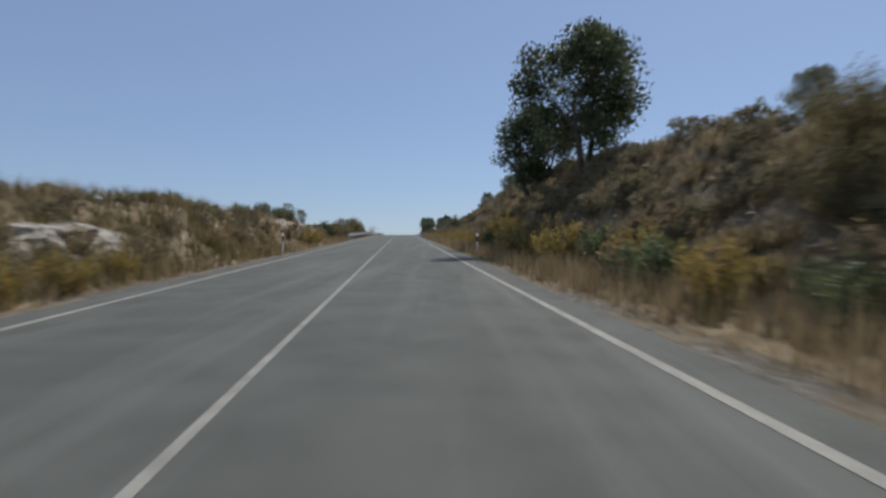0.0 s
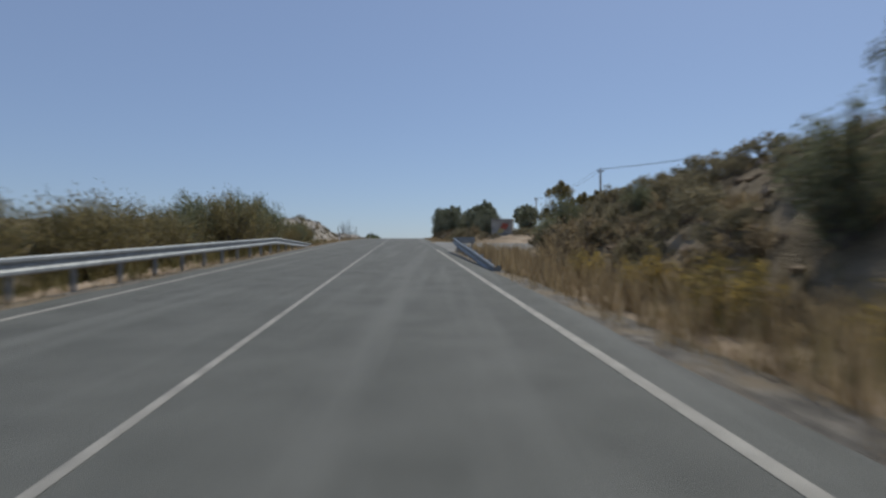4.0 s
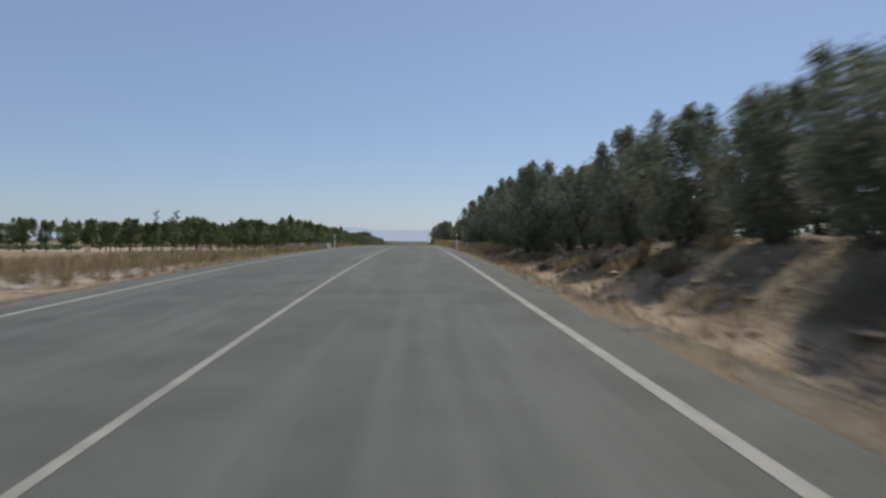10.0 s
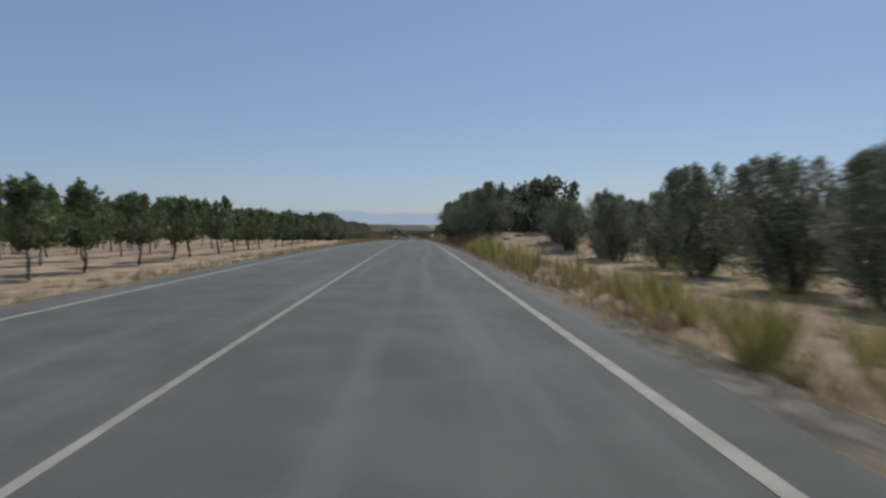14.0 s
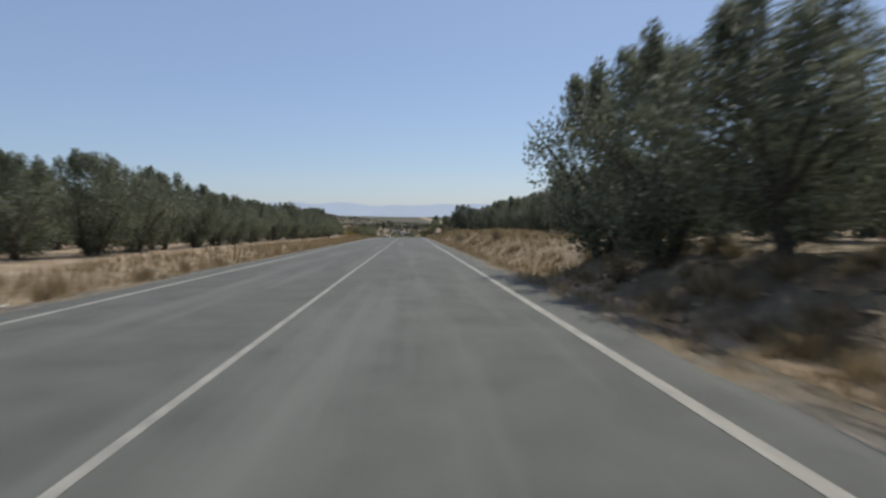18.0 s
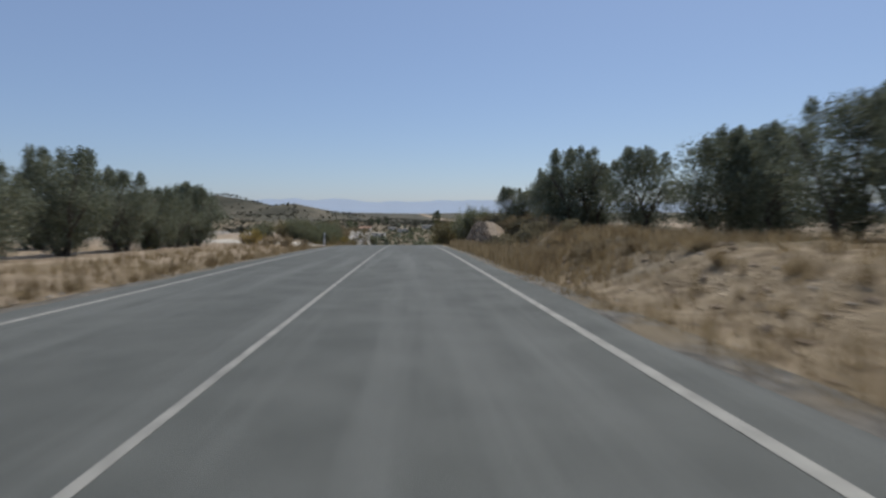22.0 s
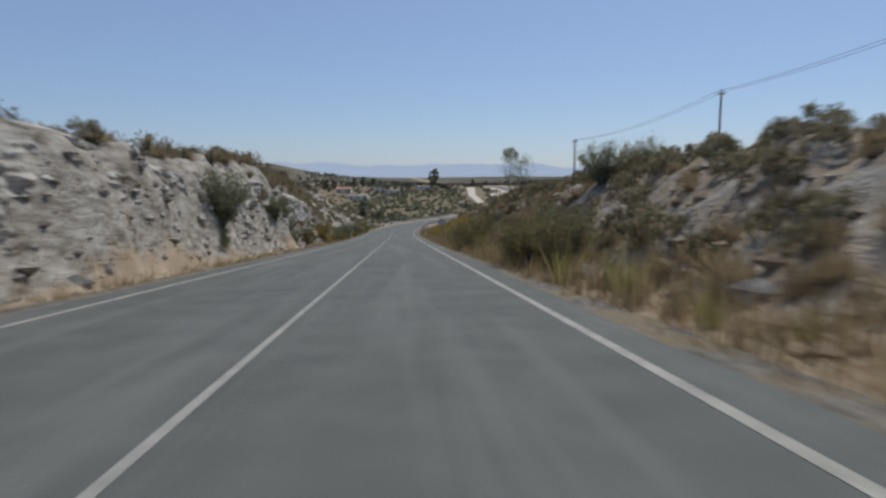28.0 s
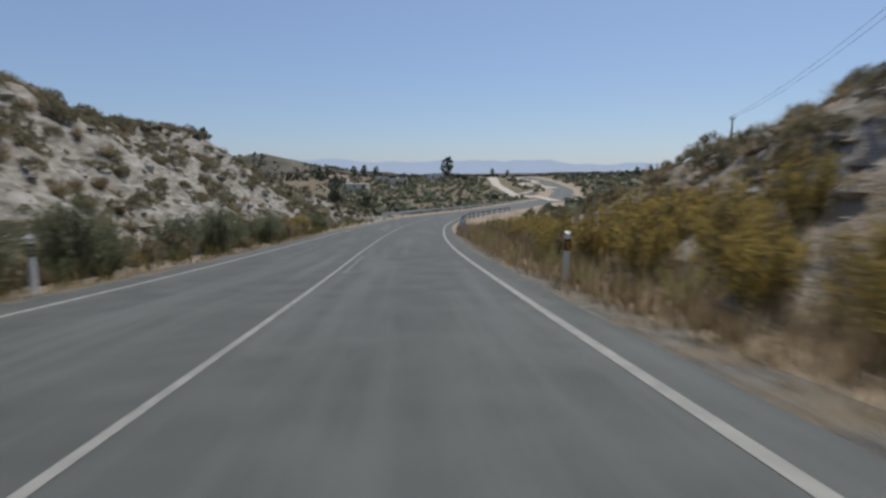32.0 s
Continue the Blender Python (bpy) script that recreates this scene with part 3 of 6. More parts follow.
def plant(kind, name, x, y, size, label, category, group="", turn=None, sink=.05, stretch=1.0):
    trunk, crown = kind
    e = new(name)
    z = float(ground_z(x, y)) - sink
    a = random.random() * 6.28 if turn is None else turn
    e.matrix_basis = Matrix.LocRotScale((x, y, z), Euler((0, 0, a)), (size, size, size * stretch))
    part("trunk", trunk, None, e)
    part("crown", crown, None, e)
    return tagged(e, label, category, group)


def blade_tuft(seed, blades, length, width, spread, mat, droop=.5, lift=.0, name="tuft"):
    """A dome of narrow bent blades from one root."""
    rng = np.random.default_rng(seed)
    a = rng.random(blades) * 6.283
    tilt = rng.random(blades) ** .7 * spread
    ln = length * (.55 + .6 * rng.random(blades))
    root = np.stack([np.cos(a) * .12 * length * rng.random(blades), np.sin(a) * .12 * length * rng.random(blades), np.full(blades, -.08)], 1)
    d = np.stack([np.cos(a) * np.sin(tilt), np.sin(a) * np.sin(tilt), np.cos(tilt)], 1)
    side = np.stack([-np.sin(a + rng.normal(size=blades)), np.cos(a + rng.normal(size=blades)), np.zeros(blades)], 1) * width
    mid = root + d * ln[:, None] * .55
    tip = root + d * ln[:, None] - np.array([0, 0, 1]) * (droop * np.sin(tilt) * ln * .35)[:, None]
    v = np.stack([root - side * .5, root + side * .5, mid + side * .45, mid - side * .45, tip], 1).reshape(-1, 3)
    v[:, 2] += lift
    b = np.arange(blades)[:, None] * 5
    f = [tuple(q) for q in (b + np.array([0, 1, 2, 3])).tolist()] + [tuple(q) for q in (b + np.array([3, 2, 4])).tolist()]
    return mesh_of(name, v, f, mat)


def bush_mesh(seed, height, spread, leaves, leaf, mat, stems=26, upright=.9, slim=.22, full=.5):
    """A broom-like bush: thin stems that fan out from the root and carry narrow leaves."""
    rng = np.random.default_rng(seed)
    cs, rs, segs = [], [], []
    for k in range(stems):
        ang, t = rng.random() * 6.28, rng.random() ** .6
        hgt = height * (1.02 - .42 * t * t) * (.78 + .3 * rng.random())
        tip = Vector((math.cos(ang) * spread * t, math.sin(ang) * spread * t, hgt))
        segs.append(((math.cos(ang) * .08, math.sin(ang) * .08, -.15), tuple(tip * .6 + Vector((0, 0, hgt * .06))), .022, .012))
        segs.append((tuple(tip * .6 + Vector((0, 0, hgt * .06))), tuple(tip), .012, .004))
        for q in np.linspace(.25, 1.0, 6):
            cs.append((tip.x * q ** .8, tip.y * q ** .8, tip.z * q))
            g = spread * (.10 + .13 * full * rng.random() + .08 * (1 - q))
            rs.append((g, g, g * 1.5))
    v, f = leaf_cloud(rng, np.array(cs), np.array(rs), leaves, leaf, slim, upright, .6)
    sv, sf = limb_mesh(segs, 4)
    return mesh_of("woody_base", sv, sf, M["twig"]), mesh_of("foliage", v, f, mat)


def dome_mesh(seed, height, spread, leaves, leaf, mat):
    """A close-grown cushion shrub: small leaves thick on a lumpy half ball."""
    rng = np.random.default_rng(seed)
    lumps = [(rng.random() * 6.28, rng.uniform(.1, 1.3), rng.uniform(.75, 1.15)) for _ in range(9)]
    cs, rs, segs = [], [], []
    for k in range(70):
        ang, el = rng.random() * 6.28, math.asin(rng.uniform(-.05, 1))
        w = max((1 - min(1, math.hypot((ang - a + 3.14) % 6.28 - 3.14, el - e) / 1.2)) * g for a, e, g in lumps)
        r = (.62 + .38 * w) * (.55 + .45 * rng.random() ** .3)
        c = Vector((math.cos(ang) * math.cos(el) * spread * r, math.sin(ang) * math.cos(el) * spread * r, height * max(.06, math.sin(el) * r)))
        cs.append(tuple(c))
        g = spread * rng.uniform(.13, .22)
        rs.append((g, g, g * .9))
        if k % 4 == 0:
            segs.append(((0, 0, -.15), tuple(c), .02, .006))
    v, f = leaf_cloud(rng, np.array(cs), np.array(rs), leaves, leaf, .34, .5, .5)
    sv, sf = limb_mesh(segs, 4)
    return mesh_of("woody_base", sv, sf, M["twig"]), mesh_of("foliage", v, f, mat)


def bush(kind, name, x, y, size, label, stretch=1.0, group="bushes beside the road"):
    e = new(name)
    e.matrix_basis = Matrix.LocRotScale((x, y, float(ground_z(x, y)) - .05), Euler((0, 0, random.random() * 6.28)), (size, size, size * stretch))
    part("woody_base", kind[0], None, e)
    part("foliage", kind[1], None, e)
    return tagged(e, label, "bush", group)


def tuft(meshes, name, x, y, size, label, group, category="shrub", stretch=1.0):
    ob = new(name, random.choice(meshes))
    ob.matrix_basis = Matrix.LocRotScale((x, y, float(ground_z(x, y)) - .04), Euler((random.uniform(-.1, .1), random.uniform(-.1, .1), random.random() * 6.28)), (size, size, size * stretch))
    return tagged(ob, label, category, group)


OLIVE = [tree_kind(10 + k, 4.3, 2.35, .85, 130, 19000, .112, M["olive_leaf"], .17, .35, 2 + k % 2, .46, .93, 9) for k in range(5)]
OLIVE_FAR = [tree_kind(30 + k, 4.3, 2.25, .85, 54, 1700, .40, M["olive_leaf"], .17, .3, 2, .5, .85, 4) for k in range(4)]
ALMOND = [tree_kind(50 + k, 3.95, 1.75, 1.15, 46, 2300, .23, M["almond_leaf"], .085, .4, 1, .5, .05, 9) for k in range(5)]
CAROB = [tree_kind(70 + k, 7.4, 3.55, 1.9, 100, 17500, .21, M["carob_leaf"], .24, .05, 2, .5, .45) for k in range(2)]
AIRY = [tree_kind(55, 3.4, 1.35, 1.0, 30, 3000, .095, M["broom"], .06, .5, 2, .4, 0, 6)]
PINE = [tree_kind(80, 9, 3.0, 1.5, 60, 2600, .5, M["carob_leaf"], .25, .2, 1, .5, .2, 4)]
BROOM = [bush_mesh(90 + k, 2.0 - .25 * (k == 3), 1.1 + .12 * k, 7600, .105, M["broom_dry" if k > 1 else "broom"], 48, .9, .25, 1.1) for k in range(4)]
DOME = [dome_mesh(160 + k, 1.0, .92, 2300, .10, M["dome"]) for k in range(4)]
TALL = [tree_kind(60 + k, 5.2, 2.0, .6, 80, 9000, .17, M["broom_dry"], .07, .4, 3, .4, .97, 6) for k in range(2)]
YELLOW = [bush_mesh(100 + k, 1.3, 1.0, 2300, .12, M["yellow"], 30, .9, .3, .9) for k in range(3)]
GREEN = [bush_mesh(110 + k, 1.0, .8, 2300, .09, M["almond_leaf"], 24, .4, .45, 1.0) for k in range(3)]
DARK = [bush_mesh(114 + k, 1.0, .8, 1500, .12, M["carob_leaf"], 24, .4, .45, 1.0) for k in range(2)]
DRYBUSH = [bush_mesh(120 + k, 1.0, .8, 950, .14, M["esparto"], 26, .8, .25, .9) for k in range(3)]
ESPARTO = [blade_tuft(130 + k, 420, .72, .019, 1.4, M["esparto"], .8, 0, "esparto_tuft") for k in range(4)]
STRAW_TUFT = [blade_tuft(140 + k, 130, .7, .022, .75, M["straw"], .4, 0, "dry_grass_tuft") for k in range(4)]
WEED = [blade_tuft(150 + k, 34 + 8 * k, .95 + .15 * k, .026, .5, M["weed"], .35, 0, "weed") for k in range(4)]


def dead_bush(seed, height):
    rng = np.random.default_rng(seed)
    segs = []
    for k in range(20):
        ang, t = rng.random() * 6.28, 2.1 * rng.random()
        foot = Vector((math.cos(ang) * t * height * .13, math.sin(ang) * t * height * .13, -.1))
        tip = Vector((foot.x * 1.5 + height * .08 + rng.normal() * .1, foot.y * 1.5 + rng.normal() * .1, height * (1.05 - .22 * t) * (.75 + .25 * rng.random())))
        m = foot.lerp(tip, .5) + Vector((foot.x * .35, foot.y * .35, 0))
        segs += [(tuple(foot), tuple(m), .02, .014), (tuple(m), tuple(tip), .014, .004)]
        for q in range(5):
            b = m.lerp(tip, rng.random())
            segs.append((tuple(b), tuple(b + Vector((rng.normal() * .16, rng.normal() * .16, .28 + .2 * rng.random()))), .007, .003))
    v, f = limb_mesh(segs, 3)
    return mesh_of("dead_bush", v, f, M["twig"])


# ---------------------------------------------------------------- trees and bushes, along the road
OLIVE_LABEL = "grey-green olive tree with several stems on dry soil"
ALMOND_LABEL = "young green orchard tree with a thin bare trunk"


def olive(d, y, size=1.0, near=True, group="olive trees beside the road"):
    k = OLIVE if near else OLIVE_FAR
    return plant(random.choice(k), "olive_tree", rx(y, d), y, size, OLIVE_LABEL, "tree", group, stretch=random.uniform(.9, 1.15))


def along(y0, y1, gap, jitter=.25):
    y = y0
    while y < y1:
        yield y + random.uniform(-jitter, jitter) * gap
        y += gap


LOOSE = []


DOMES = []


def dome(x, y, size, label, group, thing=True):
    """A rounded shrub as a thing of its own, or kept for the joined rest."""
    if thing:
        bush(random.choice(DOME), "shrub", x, y, size, label, 1.05, group)
    else:
        DOMES.append((x, y, size))


def esparto(x, y, size, label, thing=True):
    """A tuft as a thing of its own, or kept for the joined rest."""
    if thing:
        tuft(ESPARTO, "esparto_tuft", x, y, size, label, "esparto tufts on the banks")
    else:
        LOOSE.append((x, y, size))


# first bank, right: two big trees and scrub
plant(CAROB[0], "field_tree", rx(30.5, 10.4), 30.5, 1.04, "large dark green tree on top of the bank", "tree", turn=.4, sink=.2)
plant(CAROB[1], "field_tree", rx(38.5, 9.6), 38.5, .84, "smaller dark green tree leaning over the bank", "tree", turn=2.1, sink=.2)
for d, y, s in [(13.0, 51, .52), (12.9, 57.5, .5), (12.8, 65.5, .46), (13.6, 67, .4), (13.0, 83, .55), (14.4, 84, .4), (15.5, 86, .4), (17, 6, .7), (16, -2, .8), (12.8, 17, .36)]:
    olive(d, y, s, True, "small trees on the bank")
for y in along(-12, 96, .9):
    for d in (6.4 + random.random() * 1.4, 7.6 + random.random() * 1.6, 9 + random.random() * 2, 11 + random.random() * 2.5):
        r = random.random()
        if r < .42:
            esparto(rx(y, d), y, random.uniform(.8, 1.5), "brown dome of esparto grass on the bank", 12 < y < 70 and d < 9 and random.random() < .5)
        elif r < .68:
            bush(random.choice(DRYBUSH if d < 8 else DOME), "dry_bush", rx(y, d), y, random.uniform(.7, 1.15), "rounded dry brown bush on the earth bank")
for y in along(2, 44, .55):
    for d in (8 + random.random() * 2, 9.8 + random.random() * 2.4):
        if random.random() < .5:
            dome(rx(y, d), y, random.uniform(.45, .95), "", "", False)
        else:
            esparto(rx(y, d), y, random.uniform(.7, 1.2), "", False)
for y in along(-2, 34, 2.4):
    bush(random.choice(GREEN[:2] + YELLOW[:2]), "green_bush", rx(y, 6.1 + random.random() * .9), y, random.uniform(.8, 1.25), "low green bush at the foot of the bank")
for y in along(28, 84, 2.8):
    bush(random.choice(YELLOW), "yellow_bush", rx(y, 5.9 + random.random() * .8), y, random.uniform(.55, .9), "yellow-green flowering bush at the foot of the bank")
for d, y, s in [(8.5, 9.5, .8), (9.4, 10.6, .95), (8.9, 8.2, .8)]:
    bush(BROOM[3], "broom_bush", rx(y, d), y, s, "tall dry brown bush on the steep earth bank")
# first bank, left
for y in along(-5, 72, 1.5):
    esparto(rx(y, -8.2 - random.random() * 2), y, random.uniform(.8, 1.3), "grey-brown esparto tuft on top of the pale bank", y > 10 and random.random() < .6)
    esparto(rx(y, -6.4 - random.random() * 1.5), y, random.uniform(.5, .9), "grey-brown esparto tuft on the pale bank", False)
    esparto(rx(y + .7, -8.8 - random.random() * 3), y + .7, random.uniform(.7, 1.2), "", False)
    if random.random() < .6:
        bush(random.choice(DRYBUSH), "dry_bush", rx(y, -5.9 - random.random()), y, random.uniform(.5, .95), "dry grey-brown bush at the foot of the pale bank")
for y in along(0, 68, 1.7):
    if y < 36 or random.random() < .35:
        bush(random.choice(DOME), "shrub", rx(y, -6.5 - random.random() * 1.8), y, random.uniform(.5, .9), "rounded olive-brown shrub on the pale bank", 1, "shrubs on the banks")
for d, y, s in [(-5.5, 44.6, .9), (-5.4, 46.2, .7), (-5.6, 49.5, .6), (-5.3, 12, .6), (-5.5, 14.5, .6), (-5.4, 9.5, .7)]:
    bush(random.choice(YELLOW + GREEN[:1]), "green_bush", rx(y, d), y, s, "low green bush at the foot of the pale bank", 1.2)
for d, y, s in [(-8.4, 42, .5), (-8.8, 44, .6), (-8.2, 46.5, .5), (-8.9, 49, .55), (-8.3, 52, .5), (-8.8, 56, .5)]:
    bush(random.choice(BROOM[:2]), "broom_bush", rx(y, d), y, s, "airy grey-green broom bush on top of the pale bank")
for d, y, s in [(-8.1, 75.6, 1.7), (-8.8, 76.4, 1.8), (-9.4, 75.8, 1.6)]:
    bush(random.choice(DARK), "dark_bush", rx(y, d), y, s, "dense dark green flat-topped bush behind the pale bank", 1.25)
for d, y, s in [(-9.2, 63.6, .62), (-8.7, 61.4, .5), (-9.8, 60, .6)]:
    plant(AIRY[0], "small_tree", rx(y, d), y, s, "thin airy grey-green shrub on the pale bank", "shrub")
for d, y, s in [(-10.5, 44, .6), (-11, 48, .6), (-9.5, 55, .7), (-12, 36, .6)]:
    bush(BROOM[0], "broom_bush", rx(y, d), y, s, "grey-green broom bush on top of the bank")
for y in along(78, 124, 1.25):
    bush(random.choice(BROOM), "broom_bush", rx(y, -6.6 - random.random() * 2.4), y, random.uniform(.95, 1.25) if y < 97 else (random.uniform(1.25, 1.6) if y < 110 else random.uniform(.6, .9)), "grey-green broom bush behind the guard rail")
# rock bank with dead bushes
for d, y, h in [(-6.1, 152.3, 2.7), (-7.0, 153.2, 2.5)]:
    ob = new("dead_bush", dead_bush(int(y * 10), h))
    ob.location = (rx(y, d), y, float(ground_z(rx(y, d), y)) - .05)
    tagged(ob, "tall bare grey bush of dead twigs on the rock", "bush", "dead bushes")
for d, y, s in [(-7.2, 118, .7), (-7.6, 121, .7), (-7.0, 126, .6), (-8.8, 132, .5), (-6.8, 115, .75)]:
    bush(random.choice(BROOM), "broom_bush", rx(y, d), y, s, "grey-green broom bush before the pale rock")
bush(GREEN[0], "green_bush", rx(164, -14), 164, 1.3, "low green bush in the field")
# behind the side road
for d, y, s in [(10.6, 107.8, .85), (11.7, 109, 1.05), (13.0, 108, .95), (14.6, 109, 1.0), (16.5, 108, .9), (18.5, 108, .9)]:
    bush(random.choice(BROOM), "broom_bush", rx(y, d), y, s, "tall brown-green bush beside the side road", 1.1)
for d, y, s in [(8.2, 91, 1.3), (9.5, 95, 1.1), (10.6, 98, 1.0), (8.4, 86, 1.4), (12, 94, 1.4)]:
    bush(random.choice(DRYBUSH + DOME), "dry_bush", rx(y, d), y, s * .6, "dry olive-brown bush on the end of the bank")
for d, y, s in [(9.6, 104.5, .9), (10.8, 103, 1.0), (8.6, 101, .7), (9.8, 99, .95), (11, 97, 1.1), (8.6, 96, .7), (9.6, 93.6, .9), (8.4, 91.5, .7), (11.4, 100, 1.2), (12.6, 104, 1.2), (13.5, 100, 1.2), (10.6, 90, 1.0), (8.0, 88.5, .8), (7.4, 84.5, .9), (8.2, 82, 1.0), (9.0, 85, 1.1), (12, 92, 1.1), (12.5, 88, 1.2)]:
    bush(random.choice(DOME), "shrub", rx(y, d), y, s * 1.0, "rounded olive-brown shrub on the earth bank", 1, "shrubs on the banks")
for d, y, s in [(9.2, 89.5, .55), (8.2, 79, .9), (7.7, 95.2, .6), (8.6, 95.9, .7)]:
    bush(BROOM[0], "broom_bush", rx(y, d), y, s, "tall dark green bush on the earth bank", 1.1)
for d, y, s in [(19.4, 138.3, 1.08), (17.6, 136.6, .55), (21.2, 136.2, .84), (22.6, 134.6, .86), (24.4, 134.2, .92), (20.6, 133.8, .55), (26.4, 134.8, .8)]:
    plant(random.choice(TALL), "tall_bush", rx(y, d), y, s, "tall yellow-brown bush behind the side road", "bush", "bushes beside the road")
for d, y, s in [(27.5, 139, 1.0), (30.5, 138, 1.05), (33.5, 139, 1.0), (37, 138, 1.05), (40.5, 139, 1.0)]:
    olive(d, y, s, False, "olive trees behind the side road")
for d, y, s in [(12.6, 128.6, .8), (13.6, 128, .9), (15, 129, 1.0), (9.2, 127.6, .7), (10.2, 126.8, .6), (8.2, 129, .7), (17, 129.5, .9), (19, 128.8, .9), (21.5, 129, 1.0)]:
    bush(random.choice(DOME + DRYBUSH), "shrub", rx(y, d), y, s, "dry olive-brown shrub beside the side road", 1, "shrubs on the banks")
for d, y, s in [(12.5, 133, 1.0), (13.5, 131, .9)]:
    bush(random.choice(DOME), "shrub", rx(y, d), y, s, "rounded olive-brown shrub beside the hut", 1, "shrubs on the banks")
# olives, right
for y in along(144, 213, 3.1):
    olive((7.9 if y < 160 else 7.3) + random.uniform(-.35, .35), y, random.uniform(.95, 1.1) * float(np.interp(y, (144, 160, 165, 168, 172, 178, 181, 184, 192, 196, 213), (.60, .62, .74, .74, .60, .64, .62, .52, .58, .76, .82))))
    olive(12.2 + random.uniform(-.8, .8), y + 2, random.uniform(.66, .78), False)
for y in along(130, 138, 3.6):
    olive(10.5 + random.uniform(-.5, .5), y + 3, random.uniform(.6, .7))
for y in along(140, 152, 4.2):
    olive(17 + random.uniform(-.8, .8), y + 4, random.uniform(.65, .75), False)
    olive(24 + random.uniform(-.8, .8), y + 2, random.uniform(.65, .75), False)
for d, y, s in [(7.3, 224.5, .78), (7.4, 228, .84), (7.6, 231.4, .74), (8.9, 219.8, .72), (10.5, 227, .75), (10.8, 231, .75), (12.5, 222, .75), (14, 219, .8), (9.1, 237.0, .92)]:
    olive(d, y, s)
for row, d in enumerate((11, 16, 21, 26.5, 32)):
    for y in along(247 + row, 286, 4.1, .2):
        olive(d + random.uniform(-.5, .5), y, random.uniform(.62, .78), row < 1)
for y in along(289, 325, 4.4, .12):
    olive(7.3 + random.uniform(-.2, .25), y, random.uniform(.92, 1.02) if 300 < y < 308 or y > 322 else random.uniform(.78, .86) + .06 * (y > 300))
for d, y, s in [(7.0, 327.6, 1.0), (6.9, 331.4, .98)]:
    olive(d, y, s)
for y in along(290, 334, 5):
    olive(12.4 + random.uniform(-.5, .5), y, random.uniform(.9, 1.05), False)
for row, d in enumerate((13.6, 19.5, 26)):
    for y in along(338, 408, 3.7, .15):
        olive(d + random.uniform(-.5, .5), y, random.uniform(.80, .98), row < 1)
for d, y, s in [(12.0, 411.6, .85), (12.8, 406.6, .92), (10.7, 418, .92), (9.6, 419.0, .7), (12.0, 418.6, .75), (8.3, 425, .52), (9.2, 424, .5), (10.2, 423.4, .55), (-15, 430.5, .9), (-13.5, 427.5, .9), (-18, 432.5, .9), (15.4, 409.0, .9), (19, 415, .95), (22, 420, 1.0)]:
    olive(d, y, s)
# orchard, left
for row, d in enumerate((-13.3, -18.6, -23.9, -29.2, -34.5, -39.8, -45.1)):
    for y in along(247 + row * .5, 336, 4.5, .08):
        plant(random.choice(ALMOND), "orchard_tree", rx(y, d) + random.uniform(-.3, .3), y, random.uniform(.86, 1.07), ALMOND_LABEL, "tree", "orchard trees in rows")
for row, d in enumerate((-12.6, -18.6, -24.6)):
    for y in along(339, 428 - 3 * row, 4.0, .15):
        olive(d + random.uniform(-.5, .5), y, random.uniform(.79, .95) + .12 * (y < 354), row < 1)
for row, d in enumerate((-50.4, -55.7, -61, -66.3, -71.6)):
    for y in along(249 + row * .6, 262 + 3 * row, 4.6, .1):
        plant(random.choice(ALMOND), "orchard_tree", rx(y, d), y, random.uniform(.85, 1.05), ALMOND_LABEL, "tree", "orchard trees in rows")
for d, y, s in [(7.2, 131.5, 1.0), (7.6, 132.6, 1.1), (6.7, 133.6, .8), (7.2, 135, 1.05), (8.2, 134, 1.1), (8.6, 130.5, 1.0), (6.6, 130, .7), (6.4, 138, .5), (6.8, 141, .5), (7.4, 145, .6), (6.6, 149, .5), (6.2, 152, .55), (7.0, 157, .5), (6.0, 160, .6), (6.2, 164, .5), (6.3, 168, .6), (6.1, 173, .5)]:
    bush(random.choice(DOME + DRYBUSH), "shrub", rx(y, d), y, s, "rounded brown shrub on the low earth bank", 1.05, "shrubs on the banks")
# low earth banks below the olives
for y in along(128, 332, 1.5):
    if 216 < y < 284:
        continue
    for k in range(2):
        d = 5.5 + random.random() * 2.4
        r = random.random()
        if r < .35:
            esparto(rx(y, d), y, random.uniform(.4, .8), "brown tuft on the earth bank", False)
        elif r < .55:
            bush(random.choice(DRYBUSH), "dry_bush", rx(y, d), y, random.uniform(.35, .6), "small dry brown bush on the earth bank")
for y in along(292, 333, .8):
    for k in range(2):
        esparto(rx(y, 5.3 + random.random() * 2.6), y, random.uniform(.5, .95), "", False)
for y in along(524, 562, .55):
    for d in (6.6 + random.random() * 2, 8.4 + random.random() * 2.4, 10.5 + random.random() * 3):
        if random.random() < .45:
            dome(rx(y, d), y, random.uniform(.35, .75), "", "", False)
        else:
            esparto(rx(y, d), y, random.uniform(.6, 1.1), "", False)
# dry terrace, right
for y in along(338, 410, 1.7):
    tuft(ESPARTO if random.random() < .6 else STRAW_TUFT, "dry_grass_tuft", rx(y, 6.0 + random.random() * 2.6), y, random.uniform(.5, .95), "dry brown grass tuft on the low bank", "grass tufts on the low bank", "grass")
for d, y, s in [(6.6, 377, .7), (6.4, 401, .6), (6.6, 402.2, .5), (6.0, 368, .6), (6.8, 351, .7)]:
    bush(random.choice(DOME + DRYBUSH), "low_bush", rx(y, d), y, s, "low olive-brown bush on the dry bank")
